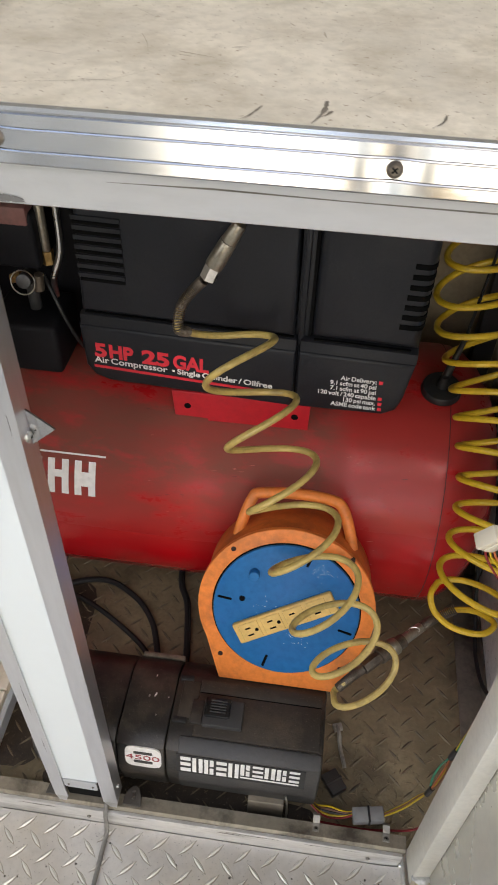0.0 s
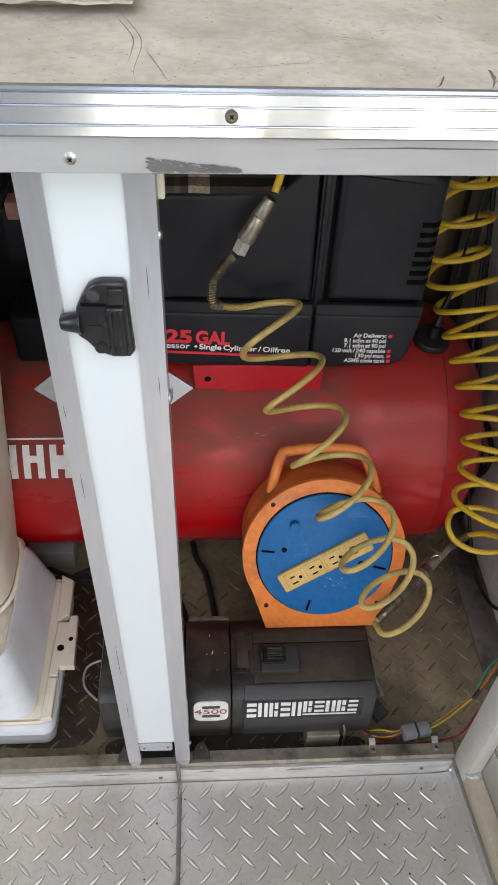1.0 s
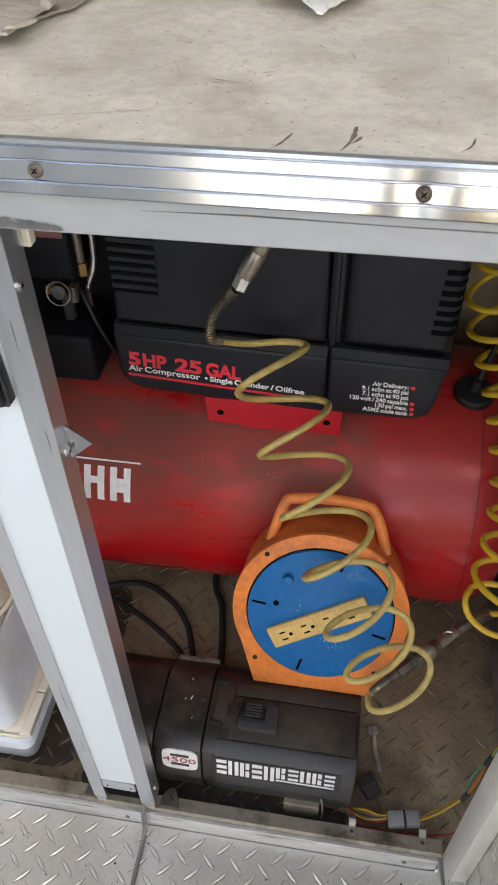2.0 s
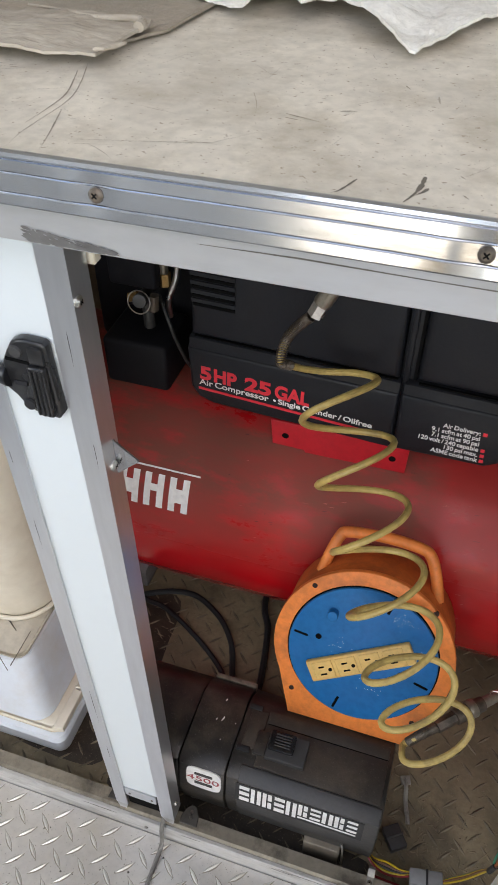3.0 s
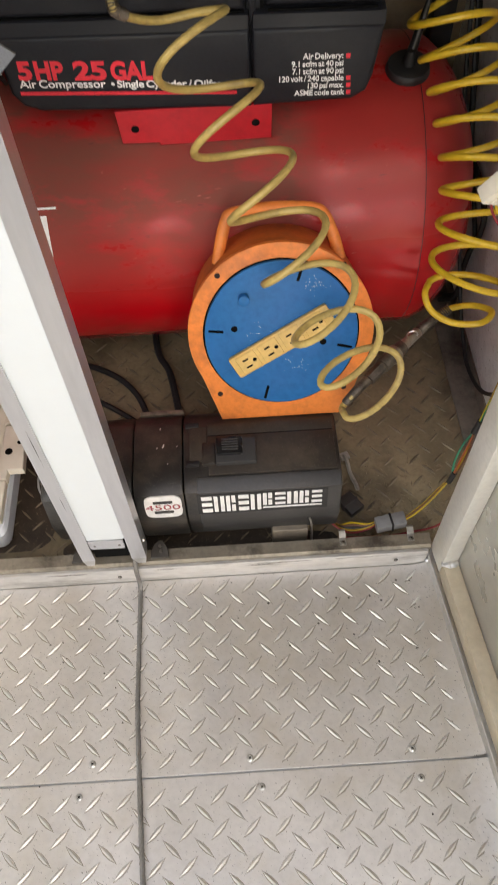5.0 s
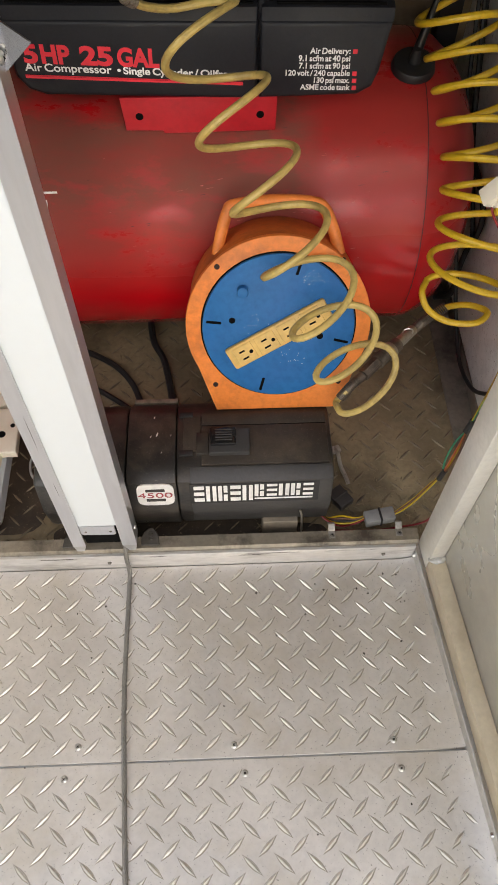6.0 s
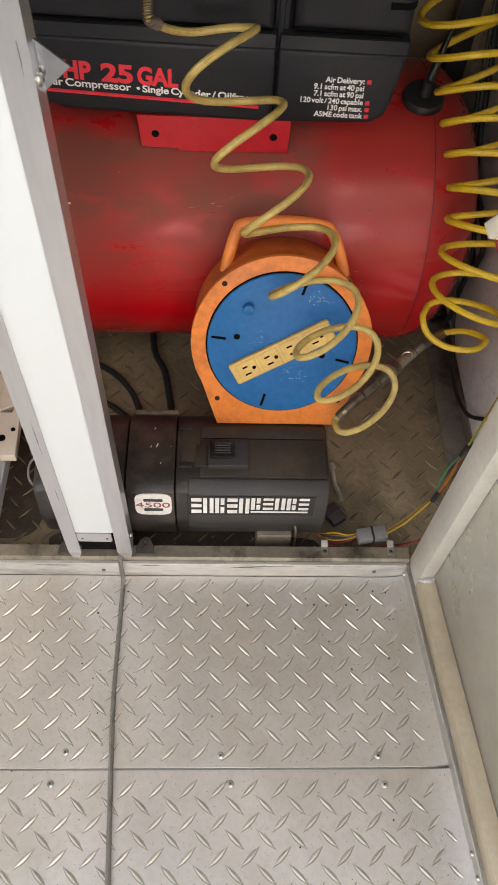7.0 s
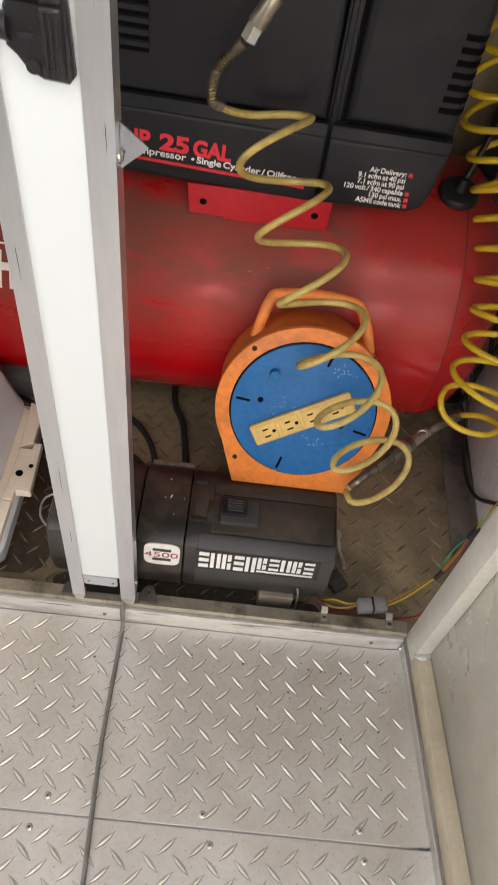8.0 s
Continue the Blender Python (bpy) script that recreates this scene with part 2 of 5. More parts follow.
TOWEL = material("striped_towel", (0.07, 0.05, 0.04), 0.95, 0, 0.3, 30, 300, 0.8, stripes=(-0.225, 0.03, [
    (0.0, (0.035, 0.024, 0.018)), (0.145, (0.36, 0.28, 0.21)), (0.29, (0.05, 0.04, 0.033)), (0.32, (0.1, 0.085, 0.068)), (0.35, (0.05, 0.04, 0.033)), (0.38, (0.1, 0.085, 0.068)), (0.41, (0.04, 0.03, 0.025)), (0.443, (0.33, 0.26, 0.19)), (0.54, (0.02, 0.012, 0.009))]))
CLIP_GREY = material("dusty_grey_metal", (0.36, 0.34, 0.3), 0.5, 0.4, 0.25, 60, 240, 0.1, (0.12, 0.1, 0.08), 0.6, 70)
GREY_PLASTIC = material("grey_connector", (0.2, 0.2, 0.2), 0.5, 0, 0.1)
WIRES = {k: material(k + "_wire", c, 0.45, 0, 0.1, 30, 200, 0.0) for k, c in (
    ("yellow", (0.55, 0.38, 0.02)), ("red", (0.22, 0.015, 0.02)), ("green", (0.02, 0.22, 0.12)), ("orange", (0.45, 0.12, 0.04)), ("black", (0.02, 0.02, 0.02)), ("brown", (0.16, 0.07, 0.04)))}

# ---- mesh helpers ----


def add_box(bm, lo, hi, bevel=0.0, segments=2):
    """A box between two corners, its edges rounded by bevel."""
    lo, hi = Vector(lo), Vector(hi)
    made = bmesh.ops.create_cube(bm, size=1.0, matrix=Matrix.Translation((lo + hi) / 2) @ Matrix.Diagonal((*(hi - lo), 1)))
    if bevel:
        edges = list({e for v in made["verts"] for e in v.link_edges})
        bmesh.ops.bevel(bm, geom=edges, offset=bevel, segments=segments, profile=0.5, affect="EDGES")
    return bm


def add_prism(bm, outline, axis, lo, hi, bevel=0.0, segments=2):
    """A polygon extruded along an axis. outline: pairs of the other two coordinates, in the order x, y, z."""
    def put(a, b, c):
        return {"x": (c, a, b), "y": (a, c, b), "z": (a, b, c)}[axis]
    start = [bm.verts.new(put(a, b, lo)) for a, b in outline]
    end = [bm.verts.new(put(a, b, hi)) for a, b in outline]
    n = len(outline)
    faces = [bm.faces.new(start[::-1]), bm.faces.new(end)] + [bm.faces.new((start[i], start[(i + 1) % n], end[(i + 1) % n], end[i])) for i in range(n)]
    bmesh.ops.recalc_face_normals(bm, faces=faces)
    if bevel:
        edges = [e for f in faces[:2] for e in f.edges]
        bmesh.ops.bevel(bm, geom=edges, offset=bevel, segments=segments, profile=0.5, affect="EDGES")
    return bm


def add_rod(bm, a, b, r, r2=None, sides=16, bevel=0.0):
    """A round bar from a to b."""
    a, b = Vector(a), Vector(b)
    m = Matrix.Translation((a + b) / 2) @ (b - a).to_track_quat("Z", "Y").to_matrix().to_4x4()
    made = bmesh.ops.create_cone(bm, cap_ends=True, segments=sides, radius1=r, radius2=r if r2 is None else r2, depth=(b - a).length, matrix=m)
    if bevel:
        caps = [e for e in {e for v in made["verts"] for e in v.link_edges} if any(len(f.verts) > 4 for f in e.link_faces)]
        bmesh.ops.bevel(bm, geom=caps, offset=bevel, segments=2, profile=0.5, affect="EDGES")
    return bm


def smooth_path(points, steps=10):
    """A Catmull-Rom line through a few points."""
    p = [Vector(q) for q in points]
    p = [2 * p[0] - p[1]] + p + [2 * p[-1] - p[-2]]
    line = []
    for i in range(1, len(p) - 2):
        for k in range(steps):
            t = k / steps
            line.append(0.5 * (2 * p[i] + (p[i + 1] - p[i - 1]) * t + (2 * p[i - 1] - 5 * p[i] + 4 * p[i + 1] - p[i + 2]) * t * t
                               + (3 * p[i] - p[i - 1] - 3 * p[i + 1] + p[i + 2]) * t ** 3))
    return line + [p[-2]]


def add_tube(bm, line, r, sides=10, closed=False):
    """A round tube swept along a line of points."""
    line = [Vector(q) for q in line]
    rings, up = [], None
    for i, q in enumerate(line):
        d = (line[min(i + 1, len(line) - 1)] - line[max(i - 1, 0)]).normalized()
        if up is None:
            up = d.orthogonal().normalized()
        up = (up - d * up.dot(d)).normalized()
        side = d.cross(up)
        rings.append([bm.verts.new(q + r * (math.cos(2 * math.pi * k / sides) * up + math.sin(2 * math.pi * k / sides) * side)) for k in range(sides)])
    for a, b in zip(rings, rings[1:]):
        for k in range(sides):
            bm.faces.new((a[k], a[(k + 1) % sides], b[(k + 1) % sides], b[k]))
    bm.faces.new(rings[0][::-1]), bm.faces.new(rings[-1])
    return bm


def finish(name, bm, mat, smooth=True):
    bmesh.ops.recalc_face_normals(bm, faces=bm.faces)
    mesh = bpy.data.meshes.new(name)
    bm.to_mesh(mesh)
    bm.free()
    mesh.materials.append(mat)
    if smooth:
        mesh.shade_smooth()
        mesh.set_sharp_from_angle(angle=radians(35))
    return new(name, mesh)


def part(name, bm, mat, parent, label="", smooth=True, kind=""):
    """Links a bmesh as one mesh object under a thing or a part."""
    ob = finish(name, bm, mat, smooth)
    ob.parent = parent
    if parent.type == "EMPTY":
        ob.matrix_parent_inverse = parent.matrix_basis.inverted()
    return tagged(ob, label, kind=kind)


def thing(name, base, label, category, group="", kind=""):
    """An empty at a thing's base, to parent its parts."""
    ob = new(name)
    ob.empty_display_size = 0.02
    ob.matrix_basis = Matrix.Translation(base)
    return tagged(ob, label, category, group, kind)


def structure(name, bm, mat, label="", category="", smooth=True):
    return tagged(finish(name, bm, mat, smooth), label, category, kind="structure")


def box(lo, hi, bevel=0.0, segments=2):
    return add_box(bmesh.new(), lo, hi, bevel, segments)


def rod(a, b, r, r2=None, sides=16, bevel=0.0):
    return add_rod(bmesh.new(), a, b, r, r2, sides, bevel)


def turned(bm, m):
    bmesh.ops.transform(bm, matrix=m, verts=bm.verts)
    return bm


def lettering(words, height, m, mat, name, parent, squeeze=1.0, align="LEFT", label="", width=None, bold=0.0):
    """Words in the built-in font, as a thin mesh at the pose m (x along the line, y up the letters)."""
    data = bpy.data.curves.new(name, "FONT")
    data.space_word = 0.62
    data.body, data.size, data.extrude, data.align_x, data.offset = words, height / 0.7, 0.0002 / 1, align, bold
    tmp = new(name + "_line", data)
    bpy.context.view_layer.update()
    mesh = bpy.data.meshes.new_from_object(tmp.evaluated_get(bpy.context.evaluated_depsgraph_get()))
    bpy.data.objects.remove(tmp)
    bpy.data.curves.remove(data)
    if width:
        xs = [v.co.x for v in mesh.vertices]
        squeeze = width / max(1e-6, max(xs) - min(xs))
    mesh.transform(m @ Matrix.Diagonal((squeeze, 1, 1, 1)))
    mesh.materials.clear()
    mesh.materials.append(mat)
    ob = new(name, mesh)
    ob.parent = parent
    if parent.type == "EMPTY":
        ob.matrix_parent_inverse = parent.matrix_basis.inverted()
    return tagged(ob, label)


FRONT = pose(0, 0, 0, 90, 0, 0)  # letters that face the camera: x right, y up

# ---- the setting ----


def tread_plate(name, x0, x1, y0, y1, mat, parent, label, at, flip=1, top=0.0):
    """A plate with raised lugs that alternate in direction."""
    bm = box((x0, y0, top - 0.004), (x1, y1, top), 0.0006, 1)

    def rise(x, y):
        """An added upward bend of the bare plates along the lip, to catch a glare."""
        return 6.5 * max(0.0, x - (0.2265 - 0.1045 * y)) ** 2 if y < 0.02 else 0.0

    if flip > 0:
        bands = [[bm.verts.new((at_x - 0.1045 * y, y, top + 0.0001 + rise(at_x - 0.1045 * y, y))) for y in (y0 + 0.001, y1 - 0.001)] for at_x in (0.226, 0.236, 0.246, 0.2545, 0.2625)]
        for inner, outer in zip(bands, bands[1:]):
            bm.faces.new((inner[0], outer[0], outer[1], inner[1]))
    px, py = 0.0376, 0.0368
    for i in range(int(x0 / px) - 5, int(x1 / px) + 6):
        for j in range(int(y0 / py) - 12, int(y1 / py) + 12):
            for half in (0, 1):
                x, y = at[0] + (i + 0.5 * half) * px, at[1] + (j + 0.5 * half) * py
                if not (x0 + 0.004 < x < x1 - 0.004 and y0 + 0.008 < y < y1 - 0.006) or (y < 0.02 and x > 0.25 - 0.1045 * y):
                    continue
                a = radians(45 if half == 0 else -44) * flip
                d, s = Vector((math.cos(a), math.sin(a), 0)), Vector((-math.sin(a), math.cos(a), 0))
                c = Vector((x, y, top - 0.0002 + rise(x, y)))
                ring = [bm.verts.new(c + d * u + s * v) for u, v in ((-0.0155, 0), (-0.0042, -0.0026), (0.0042, -0.0026), (0.0155, 0), (0.0042, 0.0026), (-0.0042, 0.0026))]
                up = Vector((0, 0, 0.0019))
                r1, r2 = bm.verts.new(c - d * 0.0065 + up), bm.verts.new(c + d * 0.0065 + up)
                for f in ((ring[0], ring[1], r1), (ring[1], ring[2], r2, r1), (ring[2], ring[3], r2), (ring[3], ring[4], r2), (ring[4], ring[5], r1, r2), (ring[5], ring[0], r1)):
                    bm.faces.new(f).material_index = 1
                # Darker outline, shifted to one side: paints the lug's edge shade, with some grime.
                edge_shade = [bm.verts.new(c + d * u + s * v + Vector((0.0004, -0.0004, 0.00035))) for u, v in ((-0.0162, 0), (-0.0044, -0.0034), (0.0044, -0.0034), (0.0162, 0), (0.0044, 0.0031), (-0.0044, 0.0031))]
                bm.faces.new(edge_shade).material_index = 2
    ob = part(name, bm, mat, parent, label, smooth=True)
    ob.data.materials.append(LUG_DIRTY if flip < 0 else LUG)
    ob.data.materials.append(mat if flip < 0 else LUG_EDGE_SHADE)
    return ob


floor = structure("floor", box((-1.4, -1.7, -0.06), (1.3, 0.8, -0.005)), ALU_DULL, "aluminium tread plate floor of a truck body", "floor")
tread_plate("floor_plate", -0.6, 0.29, -0.236, 0.0185, TREAD, floor, "bare aluminium tread plate", (-0.1015, -0.0333))
tread_plate("floor_plate", -0.6, 0.345, -0.95, -0.238, TREAD, floor, "bare aluminium tread plate", (-0.1145, -0.26))
tread_plate("floor_plate", -0.75, 0.393, 0.0445, 0.76, TREAD_DIRTY, floor, "soiled dark tread plate inside the locker", (0.329, 0.244), -1)

structure("wall_right", box((0.394, 0.0445, -0.005), (0.414, 0.78, 0.955)), LOCKER_WHITE, "off-white locker side wall", "wall")
def shade_patch(x0, x1, y0, y1, z, seed):
    """An uneven dark patch that paints shade and dirt onto the floor."""
    bm = bmesh.new()
    ring = []
    for k in range(48):
        a = 2 * math.pi * k / 48
        r = 0.82 + 0.3 * noise.noise((math.cos(a) * 1.6, math.sin(a) * 1.6, seed))
        c, q = math.cos(a), math.sin(a)
        ring.append(bm.verts.new(((x0 + x1) / 2 + r * (x1 - x0) / 2 * math.copysign(abs(c) ** 0.7, c), (y0 + y1) / 2 + r * (y1 - y0) / 2 * math.copysign(abs(q) ** 0.7, q), z)))
    bm.faces.new(ring)
    return part("oil_stain", bm, GRIME_SHADE, floor, "dark patch of painted shade and dirt", smooth=False)


# Shade painted on the floor, with dirt: left of the winch and below it.
shade_patch(-0.5, -0.215, 0.035, 0.43, 0.0005, 1.0)
shade_patch(-0.3, 0.14, 0.035, 0.1, 0.0009, 4.0)
structure("wall_back", box((-0.77, 0.765, -0.005), (0.394, 0.785, 0.955)), BOARD, "tan board at the locker back", "wall")
structure("wall_left", box((-0.77, 0.0445, -0.005), (-0.75, 0.765, 0.955)), WALL_WHITE, "off-white locker side wall", "wall")
structure("wall_upper", box((-1.4, 0.785, 0.0), (1.3, 0.805, 2.1)), WALL_WHITE, "off-white truck body wall", "wall")
# Unseen side walls; their window openings are added for the two fill lamps.
for name, x in (("wall_side_left", -1.42), ("wall_side_right", 1.3)):
    bm = box((x, -1.7, 0.0), (x + 0.02, 0.805, 1.02))
    add_box(bm, (x, -1.7, 1.88), (x + 0.02, 0.805, 2.1))
    add_box(bm, (x, -1.7, 1.02), (x + 0.02, -1.4, 1.88))
    add_box(bm, (x, -0.5, 1.02), (x + 0.02, 0.805, 1.88))
    structure(name, bm, WALL_WHITE, "unseen off-white side wall with an added window opening", "wall")
# Unseen roof, cut short at y -0.35 so that sky light reaches the floor.
structure("ceiling", box((-1.42, -0.35, 2.1), (1.32, 0.805, 2.13)), WALL_WHITE, "unseen off-white roof part over the bench", "ceiling")

# Unseen wall; its openings are set by the bright patches the rail reflects.
bm = bmesh.new()
for lo, hi in (((-1.42, 0.0), (-0.34, 2.1)), ((0.08, 0.0), (0.28, 2.1)), ((0.9, 0.0), (1.32, 2.1)), ((-0.34, 1.95), (0.08, 2.1)), ((0.28, 1.95), (0.9, 2.1))):
    add_box(bm, (lo[0], -1.74, lo[1]), (hi[0], -1.71, hi[1]))
structure("wall_rear", bm, WALL_WHITE, "unseen off-white rear wall with two open doorways", "wall")

# base angle along the locker's side wall
bm = box((0.354, 0.05, 0.0004), (0.3935, 0.74, 0.003), 0.0008, 1)
add_box(bm, (0.3905, 0.05, 0.003), (0.3935, 0.74, 0.028), 0.0008, 1)
structure("trim_base_angle", bm, ANGLE, "soiled aluminium angle along the side wall", "trim")

# sill between the floor and the locker
sill = thing("sill", (0, 0.03, 0.0), "scuffed aluminium door sill along the locker opening", "sill", kind="structure")
bm = bmesh.new()
add_prism(bm, [(0.0245, 0.0), (0.0245, 0.041), (0.0275, 0.045), (0.0443, 0.045), (0.0443, 0.0)], "x", -0.7, 0.262, 0.0006, 1)
part("sill_bar", bm, SILL, sill, "dirty upper flat of the sill")
bm = bmesh.new()
add_prism(bm, [(0.0188, 0.0002), (0.0188, 0.036), (0.0202, 0.038), (0.0242, 0.038), (0.0242, 0.0002)], "x", -0.7, 0.258, 0.0006, 1)
part("face_strip", bm, STRIP, sill, "bright worn face strip")
for x in (-0.165, 0.215, -0.42):
    part("rivet", rod((x, 0.0186, 0.02), (x, 0.0165, 0.02), 0.003, 0.0022, 12), STEEL_DARK, sill)

for x, half, z, tall, seed in ((-0.232, 0.03, 0.0355, 0.0022, 2.0), (-0.098, 0.016, 0.036, 0.0018, 5.0), (0.06, 0.045, 0.0362, 0.002, 8.0), (0.03, 0.02, 0.031, 0.0012, 9.0), (0.165, 0.05, 0.0364, 0.0016, 11.0)):
    bm, ring = bmesh.new(), []
    for k in range(40):
        a = 2 * math.pi * k / 40
        r = 0.7 + 0.9 * abs(noise.noise((3 * math.cos(a), 3 * math.sin(a), seed)))
        ring.append(bm.verts.new((x + r * half * math.cos(a), 0.01855, min(0.0359, z + r * tall * math.sin(a)))))
    bm.faces.new(ring)
    part("grime_smear", bm, GRIME_SHADE, sill, "dark rubbed grime smear", smooth=False)

# bench top with its edge rail
counter = thing("workbench_top", (0, 0.4, 0.955), "worn bare metal workbench top with scratches and stains", "workbench", kind="structure")
part("top_sheet", box((-1.39, 0.0, 0.957), (1.29, 0.784, 0.983), 0.0015), COUNTER, counter, "stained and scratched metal sheet")
bm = bmesh.new()
rail_profile = [(-0.0005, 0.9825), (-0.0012, 0.9838), (-0.0028, 0.9842), (-0.0044, 0.9834), (-0.005, 0.9818), (-0.0046, 0.9805), (-0.0053, 0.9802), (-0.0064, 0.9753), (-0.0071, 0.9751), (-0.0074, 0.9746),
                (-0.0072, 0.9741), (-0.0066, 0.9738), (-0.0083, 0.966), (-0.0091, 0.9658), (-0.0094, 0.9653), (-0.0092, 0.9648), (-0.0086, 0.9645), (-0.0096, 0.96), (-0.009, 0.959), (-0.007, 0.9586), (-0.0005, 0.9586)]
rail_screws = (-0.257, -0.078, 0.1, 0.285)
rings = []
for x in [-1.38] + [-0.5 + 0.004 * k for k in range(276)] + [1.28]:
    sway = 0.0005 * noise.noise((x * 9, 0.3, 0.0)) + 0.00022 * noise.noise((x * 31, 2.7, 0.0))
    press = sum(0.0011 * math.exp(-((x - sx) / 0.007) ** 2) - 0.0005 * math.exp(-((abs(x - sx) - 0.017) / 0.008) ** 2) for sx in rail_screws)
    ring = []
    for y, z in rail_profile:
        depth = max(0.0, 1 - abs(z - 0.97) / 0.011) if y < -0.004 else 0.0
        ring.append(bm.verts.new((x, y + depth * (sway + press), z)))
    rings.append(ring)
for a, b in zip(rings, rings[1:]):
    for k in range(len(rail_profile)):
        j = (k + 1) % len(rail_profile)
        bm.faces.new((a[k], a[j], b[j], b[k]))
bm.faces.new(rings[0]), bm.faces.new(rings[-1])
part("rail_flange", box((-1.38, -0.0046, 0.9368), (1.28, -0.0005, 0.9584), 0.0006, 1), FLANGE, counter, "pale flat flange below the ribs")
part("edge_rail", bm, ALU, counter, "bright ribbed aluminium edge rail", smooth=True)


def round_screw(parent, at, direction, r=0.0045, name="screw", mat=None):
    """A domed screw head with a dark cross recess."""
    bm = bmesh.new()
    d = Vector(direction).normalized()
    at = Vector(at)
    add_rod(bm, at - d * 0.002, at + d * 0.0008, r, r, 18)
    add_rod(bm, at + d * 0.0008, at + d * 0.0022, r, r * 0.6, 18)
    head = part(name, bm, mat or STEEL, parent)
    bm = bmesh.new()
    u = d.orthogonal().normalized()
    v = d.cross(u)
    for w in (u, v):
        m = Matrix.Translation(at + d * 0.0021) @ Matrix((w, d.cross(w), d)).transposed().to_4x4()
        add_box(bm, (-r * 0.45, -r * 0.1, -0.0003), (r * 0.45, r * 0.1, 0.0003))
        bmesh.ops.transform(bm, matrix=m, verts=bm.verts[-8:])
    part("recess", bm, DARK, head)
    return head


for x in rail_screws:
    round_screw(counter, (x, -0.0068, 0.97), (0, -1, 0.2), 0.0037, mat=FITTING)
for x in (-0.16, 0.24):
    round_screw(counter, (x - 0.006, -0.0048, 0.9455), (0, -1, 0), 0.0035)

# floor screws
for x, y in ((-0.193, -0.217), (0.0, -0.2215), (0.199, -0.2225), (-0.207, -0.2535), (0.0125, -0.2545), (0.204, -0.256)):
    round_screw(floor, (x, y, 0.0006), (0, 0, 1), 0.0043, "floor_screw")

# ---- divider post ----
post = thing("divider_post", (-0.165, 0.035, 0.045), "white-faced aluminium divider post between the locker openings", "post")
part("face_panel", box((-0.192, 0.0275, 0.118), (-0.1405, 0.034, 0.936), 0.0006, 1), WHITE, post, "glossy white face panel")
for x0, x1, side in ((-0.2075, -0.1905, -1), (-0.142, -0.1225, 1)):
    bm = bmesh.new()
    outer = x0 if side < 0 else x1
    inner = x1 if side < 0 else x0
    out = [(inner, 0.025), (outer, 0.025), (outer, 0.0475), (outer - side * 0.0025, 0.0475), (outer - side * 0.0025, 0.0272), (inner, 0.0272)]
    add_prism(bm, out, "z", 0.062, 0.936, 0.0003, 1)
    flange = part("angle_flange", bm, POST_ALU, post, "brushed aluminium angle")
    bm = bmesh.new()
    add_prism(bm, [(inner, 0.0618), (outer, 0.0618), (outer - side * 0.003, 0.0459), (outer - side * 0.0125, 0.0459)], "y", 0.0255, 0.0272)
    part("foot", bm, ALU_DULL, post)
# Solid dark box that paints the shade inside the hollow post.
part("hollow_end", box((-0.1895, 0.0292, 0.064), (-0.1445, 0.0455, 0.112)), DARK, post)
part("end_bracket", add_prism(bmesh.new(), [(-0.19, 0.098), (-0.1875, 0.095), (-0.148, 0.094), (-0.1455, 0.097), (-0.1455, 0.1165), (-0.19, 0.1175)], "y", 0.0262, 0.0285), POST_ALU, post)
for x in (-0.1835, -0.1515):
    part("bracket_rivet", rod((x, 0.0262, 0.104), (x, 0.0252, 0.104), 0.0018, 0.0012, 10), STEEL_DARK, post)
for z in (0.88, 0.734, 0.095):
    round_screw(post, (-0.1222, 0.03 if z > 0.8 else 0.036, z), (1, 0, 0), 0.0042 if z > 0.2 else 0.003)
for side, x in ((1, -0.1222), (-1, -0.2078)):
    bm = bmesh.new()
    add_prism(bm, [(x, 0.757), (x + side * 0.019, 0.7405), (x, 0.723)], "y", 0.0395, 0.041)
    part("corner_tab", bm, ALU, post, "small folded triangular aluminium tab")
for x, side in ((-0.213, 1), (-0.1065, -1)):
    bm = bmesh.new()
    outline = [(x - side * 0.0125, 0.0305), (x + side * 0.012, 0.0305), (x + side * 0.0128, 0.039), (x + side * 0.0085, 0.0505), (x + side * 0.002, 0.0565), (x - side * 0.0045, 0.055), (x - side * 0.011, 0.043)]
    add_prism(bm, outline, "z", 0.0455, 0.0485, 0.0006, 1)
    lug = part("sill_lug", bm, LUG_PLATE, post, "small dark dusty bolted lug")
    for dx, y in ((0.0, 0.0475), (0.001, 0.04)):
        part("lug_bolt", rod((x + dx, y, 0.0485), (x + dx, y, 0.05), 0.0026, 0.002, 10), STEEL_DARK, lug)

bm = box((-0.1335, 0.049, 0.78), (-0.1275, 0.0515, 0.9), 0.0006, 1)
add_box(bm, (-0.1335, 0.0495, 0.8935), (-0.1185, 0.058, 0.936), 0.001, 1)
part("inner_bracket", bm, CREAM, post, "small cream plastic bracket")

# latch on the post
latch = thing("slam_latch", (-0.165, 0.026, 0.79), "black plastic slam latch screwed to the white post", "latch")
bm = add_prism(bmesh.new(), [(-0.166, 0.85), (-0.161, 0.851), (-0.148, 0.8505), (-0.1455, 0.848), (-0.1435, 0.793), (-0.147, 0.788), (-0.162, 0.789), (-0.171, 0.794), (-0.1765, 0.802), (-0.182, 0.807), (-0.181, 0.829), (-0.176, 0.839), (-0.171, 0.847)], "y", 0.0185, 0.0274, 0.0025, 3)
part("latch_body", bm, GLOSS_BLACK, latch)
part("hinge_ear", rod((-0.193, 0.0222, 0.8165), (-0.178, 0.021, 0.8175), 0.0056, 0.0085, 20, 0.0015), GLOSS_BLACK, latch)
